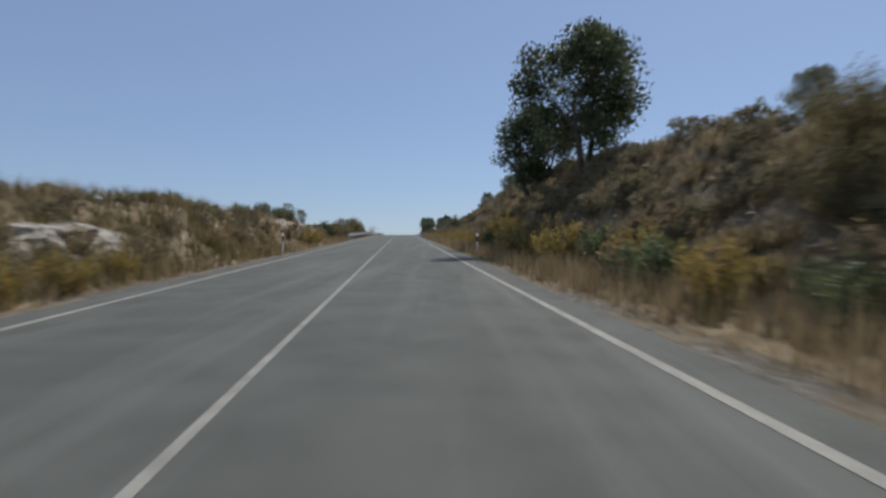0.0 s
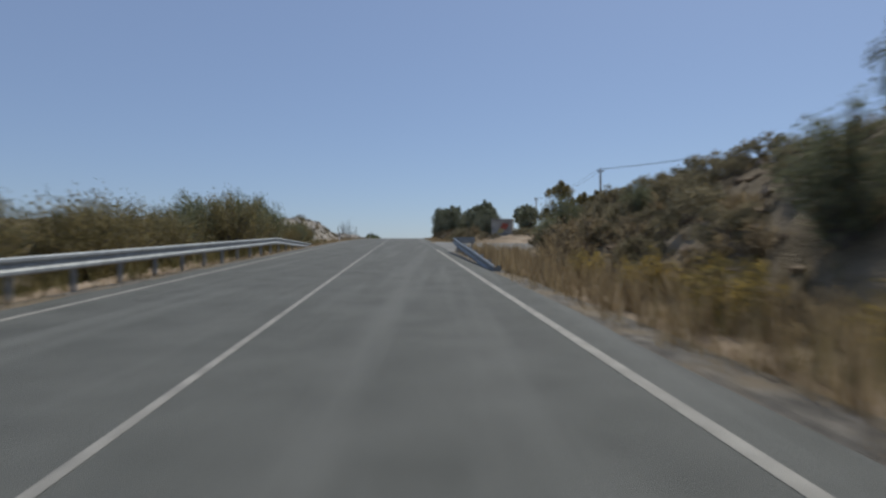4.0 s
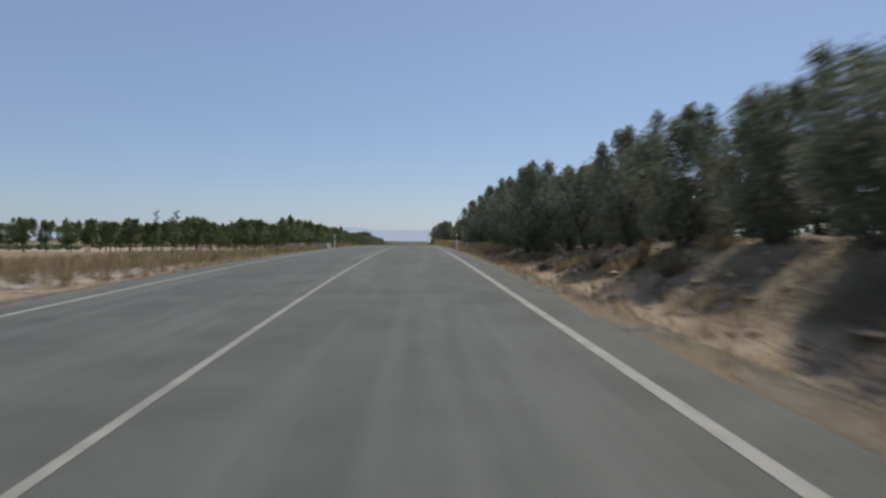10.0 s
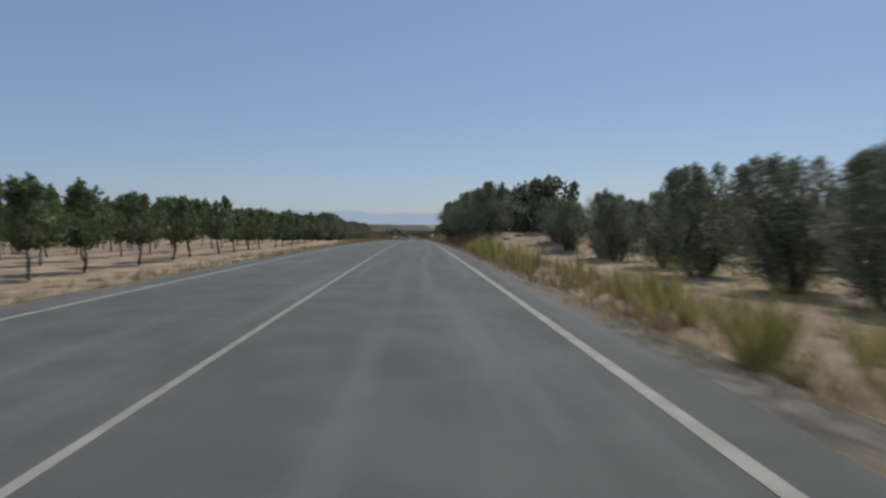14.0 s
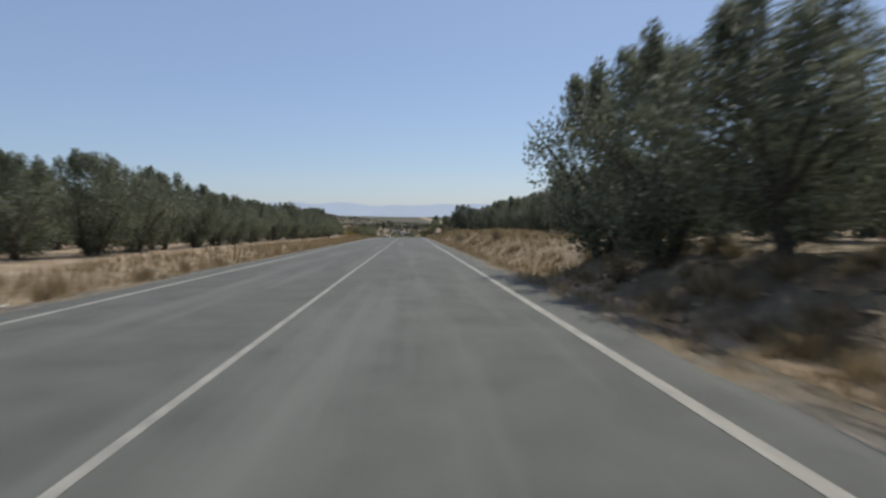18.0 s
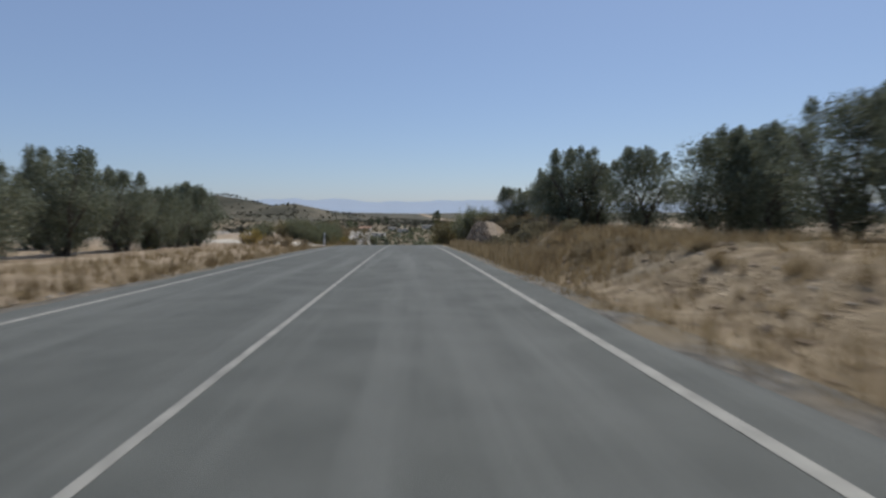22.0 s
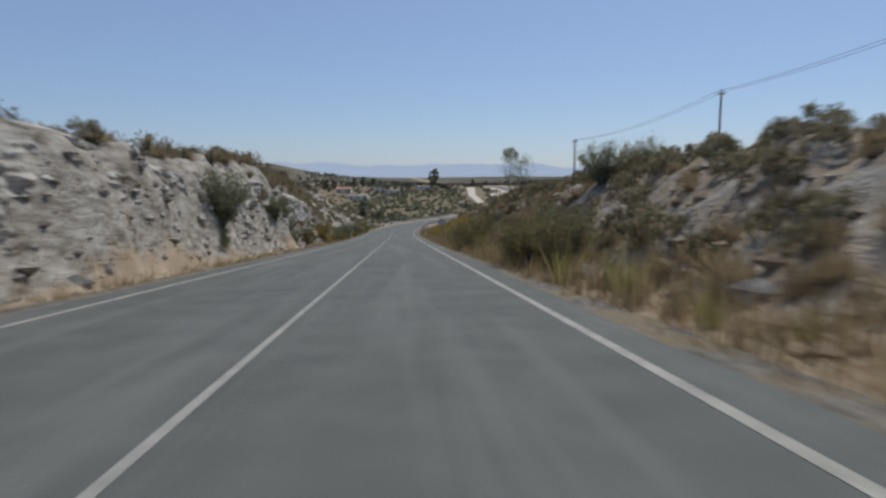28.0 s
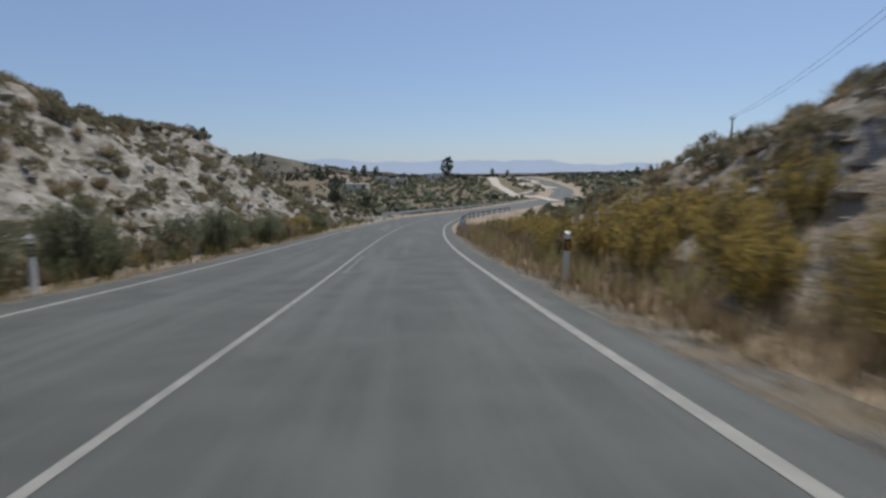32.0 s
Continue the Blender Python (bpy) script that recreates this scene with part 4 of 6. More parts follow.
# over the stone wall and past it
for y in along(414.5, 430, .95):
    bush(random.choice(DOME + DRYBUSH), "shrub", rx(y, 7.5 + random.random() * 1.3), y, random.uniform(.6, .9), "brown shrub hanging over the stone wall", 1, "shrubs on the stone wall")
for d, y, s in [(6.5, 414.6, .8), (7.3, 413, .75), (6.5, 416.4, .9), (6.3, 418.0, .9), (6.5, 419.6, .95), (6.4, 421.2, .9), (6.7, 422.8, .85), (7.6, 415.4, .9), (7.6, 418.6, .9), (8.6, 411.6, .7), (9.4, 414, .8)]:
    bush(random.choice(DOME), "shrub", rx(y, d), y, s, "olive-brown shrub at the end of the stone wall", 1, "shrubs on the stone wall")
for d, y, s in [(6.6, 429.2, .6), (6.9, 427.6, .55), (6.8, 425.4, .6), (7.0, 423.8, .5), (6.7, 426.6, .4)]:
    bush(random.choice(DOME), "shrub", rx(y, d), y, s, "brown shrub on the crest of the stone wall", 1, "shrubs on the stone wall").location.z = float(road_z(y)) + 1.68
for y in along(418, 430, .9):
    bush(random.choice(DOME + DRYBUSH), "shrub", rx(y, 6.7 + random.random() * .8), y, random.uniform(.4, .7), "brown shrub rooted in the stone wall", 1, "shrubs on the stone wall")
for y in along(399, 417, .8):
    for k in range(2):
        tuft(ESPARTO if random.random() < .5 else STRAW_TUFT, "dry_grass_tuft", rx(y, 5.3 + random.random() * 4.5), y, random.uniform(.4, .9), "dry brown grass tuft on the low bank", "grass tufts on the low bank", "grass")
for d, y, s, st in [(6.9, 441.2, 1.3, 1.25), (7.8, 441.6, 1.4, 1.25), (8.8, 441.2, 1.2, 1.15), (8.5, 442.4, 1.35, 1.2), (9.5, 442.0, 1.25, 1.2), (5.2, 445.3, 1.12, 1.2), (5.0, 446.4, .95, 1.0), (5.9, 446.2, .8, 1.15), (5.4, 448.4, .7, 1.0), (5.8, 450.4, .65, 1), (5.8, 452, .8, 1.0), (5.6, 455, .7, 1), (6.2, 459, .9, 1), (5.8, 464, .75, 1), (6.2, 470, .7, 1.1), (6.0, 476, .6, 1), (6.6, 484, .6, 1.1), (6.8, 490, .6, 1.1), (6.0, 531, .5, 1.0), (5.2, 524, .9, 1.05), (6.0, 525, .9, 1.1), (5.6, 522.6, .5, 1.0), (7.4, 515.8, .75, 1.1), (8.2, 516.6, .75, 1.1), (5.9, 536, .7, 1.1)]:
    bush(random.choice(BROOM[1:]), "broom_bush", rx(y, d), y, s, "tall yellowing grey-green broom bush at the road's edge", st)
for y in along(442.5, 458, .8):
    bush(random.choice(BROOM + YELLOW[:1] + DRYBUSH[:1]), "broom_bush", rx(y, -5.7 - random.random() * 3.2), y, random.uniform(.5, .95), "grey-green broom bush crowding the road's edge")
for d, y, s in [(-6.0, 429.2, .7), (-7.4, 430.0, .9), (-6.8, 427.6, .7), (-8.6, 431.4, .9), (-9.6, 429.4, .9), (-10.8, 432.0, .8), (-8.2, 427, .7)]:
    bush(random.choice(DRYBUSH + YELLOW[:1]), "dry_bush", rx(y, d), y, s, "dry reddish-brown bush beside the earth track")
for y in along(442, 462, .6):
    tuft(STRAW_TUFT, "dry_grass_tuft", rx(y, -4.9 - random.random() * .7), y, random.uniform(.7, 1.1), "tall tuft of dry straw before the bushes", "straw tufts along the verge", "grass")
for d, y, s in [(8.0, 447.2, .6), (9.4, 447.6, .7), (10.4, 446.6, .8), (8.2, 450, .7), (11.4, 445.6, .8), (9.4, 453, .9)]:
    bush(random.choice(DOME), "shrub", rx(y, d), y, s, "rounded brown shrub on the pale bank", 1, "shrubs on the banks")
for d, y, s in [(-6.6, 445, .8), (-9.7, 446, 1.0), (-8.6, 447, 1.05), (-10.8, 447.5, 1.0), (-7.8, 445.6, .9), (-7.2, 448.5, 1.0), (-6.4, 451, .7), (-7.6, 454, .9), (-6.8, 456.5, .7), (-7.4, 459, .9), (-6.4, 461, .6), (-8.2, 463, .8), (-13.5, 447, .8), (-14, 453, .9), (-10, 450, 1.0), (-6.3, 466, .6), (-12, 456, .9), (-6.3, 517, 1.15), (-6.2, 540, .8), (-6.4, 529, .7), (-6.3, 549, .8), (-6.5, 536, .5), (-6.6, 543, .7)]:
    bush(random.choice(BROOM), "broom_bush", rx(y, d), y, s, "grey-green broom bush in front of the pale rock")
for d, y, s in [(-8.9, 502, .7), (-9.6, 503, .75), (-10.5, 490, .6)]:
    plant(AIRY[0], "small_tree", rx(y, d), y, s, "small airy grey-green tree on top of the cliff", "tree", "small trees on the bank")
for d, y, s in [(5.5, 509.5, .85), (5.9, 511, .8), (6.2, 507.6, .8), (6.8, 509.4, .85), (7.6, 515, .6), (10.8, 518, .95), (11.6, 515.5, .9), (12.5, 497, .9)]:
    bush(random.choice(BROOM), "broom_bush", rx(y, d), y, s, "broad yellow-green broom bush on the rocky bank")
for y in along(470, 562, 1.1):
    top = float(column(RIGHT, 2, y))
    for k, d in enumerate((top - .8 + random.random() * 1.6, 7.2 + random.random() * (top - 8))):
        dome(rx(y, d), y, random.uniform(.55, 1.05), "rounded brown shrub on the rocky bank", "shrubs on the banks", k == 0 and random.random() < .5)
plant(AIRY[0], "small_tree", rx(538.2, 10.7), 538.2, 1.12, "thin airy tree on the crest of the rocky bank", "tree")
for y in along(470, 566, .75):
    d = 7.0 + .32 * float(column(LEFT, 3, y)) * .4 + random.random() * 1.8
    esparto(rx(y, -d), y, random.uniform(.7, 1.2), "grey-brown esparto tuft hanging over the cliff's edge", random.random() < .3)
    if random.random() < .7:
        dome(rx(y, -d - .3), y, random.uniform(.45, .85), "dark brown cushion shrub on the cliff's edge", "shrubs on the cliff's edge", random.random() < .35)
    if random.random() < .35:
        bush(random.choice(DRYBUSH), "dry_bush", rx(y, -7.6 - random.random() * 2), y, random.uniform(.7, 1.1), "dry brown bush on the cliff's edge")
for y in along(14, 60, 2.6):
    bush(random.choice(GREEN + DRYBUSH if y < 34 else YELLOW[:1] + DRYBUSH), "low_bush", rx(y, 5.9 + random.random() * 1.4), y, random.uniform(.8, 1.2) * (1 if y < 26 else .6), "leafy bush against the earth bank")
for d, y, s in [(8.5, 97, 1.2), (9.5, 99.5, 1.2), (7.4, 95, .8), (11, 98, 1.3), (7.2, 100, .6)]:
    bush(random.choice(DRYBUSH), "dry_bush", rx(y, d), y, s * .65, "dry olive-brown bush on the end of the bank")
for y in along(452, 478, 1.4):
    bush(random.choice(BROOM), "broom_bush", rx(y, 5.5 + random.random() * .8), y, random.uniform(.45, .75), "low grey-green broom bush at the road's edge")
# rocky banks to the end
for y in along(455, 612, .95):
    for k in range(5):
        if random.random() < .4:
            continue
        d = 6.3 + random.random() ** 1.3 * 10
        esparto(rx(y, d), y, random.uniform(.6, 1.4), "brown dome of esparto grass on the rocky bank", d < 8 and random.random() < .4)
    for k in range(5):
        if random.random() < (.4 if y < 548 else .25):
            continue
        top = float(column(LEFT, 2, y))
        d = top + random.random() * 5 if y < 548 else 7.2 + random.random() * (top - 5)
        esparto(rx(y, -d), y, random.uniform(.6, 1.25), "grey-brown dome of esparto grass on pale rock", d < float(column(LEFT, 2, y)) + 1.5 and k == 0 and random.random() < .5)
for y in along(548, 640, .8):
    top = float(column(LEFT, 2, y))
    for k in range(2):
        d = 8.0 + random.random() ** .8 * (top - 6)
        dome(rx(y, -d), y, random.uniform(.5, 1.0), "dark brown dome shrub on the pale slope", "shrubs on the pale slope", k == 0 and y < 600 and d < 15)
for y in along(546, 640, .42):
    top = float(column(LEFT, 2, y))
    for k in range(3):
        d = 6.9 + random.random() * (top - 4)
        dome(rx(y, -d), y, random.uniform(.2, .5), "small brown shrub on the pale slope", "shrubs on the pale slope", False)
for y in along(548, 606, .8):
    bush(random.choice(GREEN[:1] + DRYBUSH + BROOM[:2] + YELLOW[:1]), "low_bush", rx(y, -5.5 - random.random() * 1.1), y, random.uniform(.5, .95) * (.6 if random.random() < .4 else 1), "half-dry bush in the tall grass below the slope")
for y in along(480, 612, .7):
    top = float(column(RIGHT, 2, y))
    d = 7 + random.random() * (top - 5)
    dome(rx(y, d), y, random.uniform(.22, .5), "small brown shrub on the rocky hill", "shrubs on the rocky hill", False)
for y in along(562, 612, .9):
    top = float(column(RIGHT, 2, y))
    d = 9 + random.random() ** .7 * (top - 7)
    dome(rx(y, d), y, random.uniform(.6, 1.15), "dark olive-brown dome shrub on the rocky hill", "shrubs on the rocky hill", y < 592)
for d, y, s in [(6.2, 567.5, .8), (6.9, 569.3, .9), (7.5, 571, .9), (6.3, 571.6, .85), (7.1, 573.4, 1.0), (7.9, 573.6, .9), (6.6, 575.6, .85), (7.6, 576.5, .9), (7.0, 566, .8), (8.2, 569.5, .8), (6.1, 565, .7), (6.2, 578.5, .75), (7.1, 579.6, .8)]:
    bush(random.choice(YELLOW), "yellow_bush", rx(y, d), y, s, "large yellow flowering bush beside the road", 1.15)
for y in along(576, 604, .9):
    bush(random.choice(YELLOW + DRYBUSH), "yellow_bush", rx(y, 5.9 + (y > 591) * .9 + random.random() * 2.5), y, random.uniform(.65, 1.0), "low yellow-green bush at the road's edge")
for y in along(546, 566, 2.2):
    bush(random.choice(YELLOW), "yellow_bush", rx(y, 6.6 + random.random() * .8), y, random.uniform(.6, 1.0), "yellow flowering bush at the road's edge")
for d, y, s in [(7.6, 548, 1.1), (7.2, 553, 1.0), (6.6, 539, 1.2), (7.0, 540.4, 1.15), (6.3, 541.6, .9)]:
    bush(random.choice(YELLOW), "yellow_bush", rx(y, d), y, s, "large yellow flowering bush beside the road")
for y in along(556, 612, 2.6):
    bush(random.choice(DRYBUSH + YELLOW), "dry_bush", rx(y, -6.2 - random.random()), y, random.uniform(.5, .9), "dry brown bush at the foot of the slope")
for d, y, s in [(-14, 640, .8), (-13, 648, .75), (-17, 655, .8), (-24, 690, .9), (-30, 700, 1.0)]:
    olive(d, y, s, False, "trees in the valley")


# ---------------------------------------------------------------- small grass, rubble and far scrub
def scatter_blades(name, count, y0, y1, d0, d1, height, width, mat, label, seed, lean=.5):
    rng = np.random.default_rng(seed)
    y = rng.uniform(y0, y1, count)
    clump = .5 + .5 * vnoise(y * .45, seed * 1.7)
    d = d0 + (d1 - d0) * rng.random(count)
    keep = rng.random(count) < .25 + .75 * clump
    y, d = y[keep], d[keep]
    n = len(y)
    reps = 7
    y, d = np.repeat(y, reps) + rng.normal(size=n * reps) * .09, np.repeat(d, reps) + rng.normal(size=n * reps) * .09
    x = road_x(y) + d
    z = ground_z(x, y) - .02
    h = height * (.4 + .8 * rng.random(n * reps))
    a = rng.random(n * reps) * 6.283
    l = lean * rng.random(n * reps) * h
    p = np.stack([x, y, z], 1)
    w = np.stack([np.cos(a), np.sin(a), np.zeros_like(a)], 1) * width / 2
    tip = p + np.stack([np.cos(a + 1.9) * l, np.sin(a + 1.9) * l, h], 1)
    v = np.stack([p - w, p + w, tip], 1).reshape(-1, 3)
    ob = new(name, mesh_of(name, v, np.arange(len(v)).reshape(-1, 3), mat))
    return tagged(ob, label, "grass", kind="stuff")


GRASS = [
    ("dry_grass", 3000, -5, 104, 4.6, 6.8, .7, .03, "straw", "dry yellow grass at the foot of the bank"),
    ("half_green_grass", 700, -5, 80, 5.2, 7.5, .55, .035, "green_grass", "half-green grass at the foot of the bank"),
    ("dry_grass", 1500, -5, 75, -6.6, -4.7, .5, .03, "straw", "dry yellow grass below the pale bank"),
    ("half_green_grass", 500, 75, 125, -7, -5, .6, .03, "green_grass", "half-green grass by the guard rail"),
    ("half_green_grass", 900, -5, 30, -7.4, -4.9, .6, .035, "green_grass", "half-green grass below the pale bank"),
    ("dry_grass", 2400, 4, 40, -9.5, -5.4, .55, .028, "straw", "dry olive-brown grass over the pale bank"),
    ("half_green_grass", 1000, 4, 38, -8.5, -5.2, .6, .03, "green_grass", "half-green grass over the pale bank"),
    ("dry_grass", 2200, 0, 60, 6.5, 12.5, .5, .028, "straw", "dry yellow grass on the earth bank"),
    ("half_green_grass", 1800, 522, 565, 6.5, 13, .5, .03, "green_grass", "half-green grass over the rocky bank"),
    ("dry_grass", 1500, 522, 565, 6.5, 13, .5, .03, "straw", "dry grass over the rocky bank"),
    ("dry_grass", 700, 118, 165, -7.5, -4.8, .3, .03, "straw", "thin dry grass below the rock"),
    ("dry_grass", 5200, 188, 249, -26, -4.8, .5, .03, "straw", "tall dry grass beside the field"),
    ("dry_grass", 900, 126, 150, 4.9, 10, .35, .03, "straw", "dry grass on the low bank"),
    ("dry_grass", 500, 150, 216, 4.8, 6.6, .3, .03, "straw", "thin dry grass under the olives"),
    ("half_green_grass", 900, 196, 246, -16, -5.0, .55, .03, "green_grass", "half-green weeds in the dry field"),
    ("dry_grass", 1100, 205, 231, 4.8, 8, .4, .03, "straw", "dry grass round the culvert"),
    ("half_green_grass", 500, 226, 232.3, 4.9, 7.5, .45, .03, "green_grass", "half-green weeds beside the apron"),
    ("dry_grass", 600, 226, 232, 4.7, 8, .35, .03, "straw", "dry grass beside the apron"),
    ("half_green_grass", 800, 214, 232, 5.4, 7.8, .55, .03, "green_grass", "half-green weeds beside the road"),
    ("dry_grass", 700, 224, 330, -6.6, -4.7, .25, .03, "straw", "short dry grass along the orchard"),
    ("dry_grass", 900, 240, 290, 4.7, 6.8, .4, .03, "straw", "dry grass along the olive field"),
    ("dry_grass", 500, 288, 338, 4.8, 6.4, .3, .03, "straw", "thin dry grass under the olives"),
    ("dry_grass", 3400, 334, 410, 4.7, 11, .34, .03, "straw", "dry straw-coloured grass on the low bank"),
    ("dry_grass", 2600, 326, 430, -9, -4.7, .42, .03, "straw", "dry straw-coloured grass along the olives"),
    ("dry_grass", 1800, 398, 418, 4.7, 12, .38, .03, "straw", "dry straw-coloured grass before the stone wall"),
    ("dry_grass", 2600, 402, 431, 4.7, 6.0, .6, .03, "straw", "dry grass below the stone wall"),
    ("half_green_grass", 800, 440, 470, -7, -4.8, .5, .03, "green_grass", "half-green grass by the rock"),
    ("dry_grass", 700, 455, 560, -6.2, -4.7, .35, .03, "straw", "thin dry grass below the cliff"),
    ("dry_grass", 5200, 450, 610, 4.7, 7.4, .6, .03, "straw", "tall dry grass at the foot of the rocky bank"),
    ("half_green_grass", 1200, 500, 612, 5.6, 8.5, .55, .03, "green_grass", "half-green grass on the rocky bank"),
    ("half_green_grass", 1500, 548, 625, -8, -4.9, .6, .03, "green_grass", "half-green grass below the scree"),
    ("dry_grass", 1500, 455, 600, 7, 15, .4, .03, "straw", "dry grass on the rocky slope"),
    ("dry_grass", 1000, -5, 95, 7, 13, .4, .03, "straw", "dry grass on the earth bank"),
    ("dry_grass", 900, 480, 560, -13, -8, .45, .03, "straw", "dry grass on top of the cliff"),
    ("verge_grass", 1500, -5, 100, 4.3, 5.0, .22, .022, "straw", "short dry grass over the asphalt edge"),
    ("verge_grass", 1500, 128, 232, 4.35, 5.0, .2, .022, "straw", "short dry grass over the asphalt edge"),
    ("verge_grass", 2700, 240, 434, 4.35, 5.0, .24, .022, "straw", "short dry grass over the asphalt edge"),
    ("verge_grass", 2300, 442, 600, 4.35, 5.0, .24, .022, "straw", "short dry grass over the asphalt edge"),
    ("verge_grass", 2200, -5, 218, -5.0, -4.35, .2, .022, "straw", "short dry grass over the asphalt edge"),
    ("verge_grass", 3600, 240, 600, -5.0, -4.35, .22, .022, "straw", "short dry grass over the asphalt edge"),
]
for k, (name, count, y0, y1, d0, d1, h, w, mat, label) in enumerate(GRASS):
    scatter_blades(name, count, y0, y1, d0, d1, h, w, M[mat], label, 400 + k)
for y in along(239, 288, .5, 1.2):
    tuft(WEED, "tall_weed", rx(y, 4.85 + random.random() ** 1.5 * 1.3), y, random.uniform(.25, 1.0) ** .8, "thin yellow-green weed at the asphalt edge", "weeds along the verge", "weed")
for y in along(326, 425, 2.0):
    tuft(STRAW_TUFT, "dry_grass_tuft", rx(y, -4.9 - random.random() * .6), y, random.uniform(.5, .8), "upright tuft of dry straw at the asphalt edge", "straw tufts along the verge", "grass")
for y in along(456, 590, 1.25):
    tuft(STRAW_TUFT + WEED, "dry_grass_tuft", rx(y, 4.95 + random.random() * 1.0), y, random.uniform(.6, 1.1), "tuft of tall dry grass beside the road", "straw tufts along the verge", "grass")

def join_tufts(name, label):
    vs, fs, base = [], [], 0
    tris = []
    for me in ESPARTO:
        v = np.array([q.co for q in me.vertices])
        f4 = np.array([list(q.vertices) for q in me.polygons if len(q.vertices) == 4])[::2]
        used, inv = np.unique(f4, return_inverse=True)
        tris.append((v[used], inv.reshape(-1, 4)))
    for i, (x, y, size) in enumerate(LOOSE):
        v, f = tris[i % len(tris)]
        a = i * 2.399
        c, sn = math.cos(a), math.sin(a)
        w = v * size * np.array([1.3, 1.3, 1.35])
        w = np.stack([w[:, 0] * c - w[:, 1] * sn + x, w[:, 0] * sn + w[:, 1] * c + y, w[:, 2] + float(ground_z(x, y)) - .04], 1)
        vs.append(w); fs.append(f + base); base += len(w)
    tagged(new(name, mesh_of(name, np.concatenate(vs), np.concatenate(fs), M["esparto"])), label, "grass", kind="stuff")


join_tufts("esparto_grass", "many brown esparto tufts on the banks")


def join_domes(name, label):
    vs, n = [], 0
    for i, (x, y, size) in enumerate(DOMES):
        me = DOME[i % 4][1]
        v = np.empty(len(me.vertices) * 3)
        me.vertices.foreach_get("co", v)
        q = v.reshape(-1, 4, 3)[i % 2::2]
        mid = q.mean(1, keepdims=True)
        q = mid + (q - mid) * 1.35
        a = i * 2.399
        c, sn = math.cos(a), math.sin(a)
        q = np.stack([q[..., 0] * c - q[..., 1] * sn, q[..., 0] * sn + q[..., 1] * c, q[..., 2]], -1) * size
        vs.append((q + np.array([x, y, float(ground_z(x, y)) - .05])).reshape(-1, 3))
    v = np.concatenate(vs)
    tagged(new(name, mesh_of(name, v, np.arange(len(v)).reshape(-1, 4), M["dome"])), label, "shrub", kind="stuff")


join_domes("shrubs", "brown dome shrubs scattered over the slopes")

M["clod"] = ramp_material("earth_clod", [(.17, .125, .08), (.29, .22, .15), (.38, .30, .21)], 2, 0.97, 0.8, 20, island=.4)
ROCK_V = np.array([(0, 0, 1), (.9, 0, .3), (.3, .85, .35), (-.75, .5, .2), (-.7, -.55, .35), (.25, -.9, .2), (.5, .4, -.6), (-.5, .2, -.6), (0, -.5, -.7)])
ROCK_F = [(0, 1, 2), (0, 2, 3), (0, 3, 4), (0, 4, 5), (0, 5, 1), (1, 6, 2), (2, 6, 3), (3, 6, 7), (3, 7, 4), (4, 7, 8), (4, 8, 5), (5, 8, 1), (1, 8, 6), (6, 8, 7)]


def scatter_rocks(name, count, y0, y1, d0, d1, lo, hi, mat, label, seed, flat=.7):
    rng = np.random.default_rng(seed)
    y = rng.uniform(y0, y1, count)
    d = rng.uniform(d0, d1, count)
    x = road_x(y) + d
    z = ground_z(x, y)
    s = lo + (hi - lo) * rng.random(count) ** 2.5
    a = rng.random(count) * 6.283
    sc = s[:, None] * np.stack([.7 + .6 * rng.random(count), .7 + .6 * rng.random(count), flat * (.6 + .6 * rng.random(count))], 1)
    base = ROCK_V[None] * (1 + .25 * rng.normal(size=(count, len(ROCK_V), 1))) * sc[:, None]
    c, sn = np.cos(a)[:, None], np.sin(a)[:, None]
    v = np.stack([base[..., 0] * c - base[..., 1] * sn + x[:, None], base[..., 0] * sn + base[..., 1] * c + y[:, None], base[..., 2] + z[:, None] + .1 * s[:, None]], -1).reshape(-1, 3)
    f = (np.array(ROCK_F)[None] + (np.arange(count) * len(ROCK_V))[:, None, None]).reshape(-1, 3)
    return tagged(new(name, mesh_of(name, v, f, mat)), label, "stones", kind="stuff")


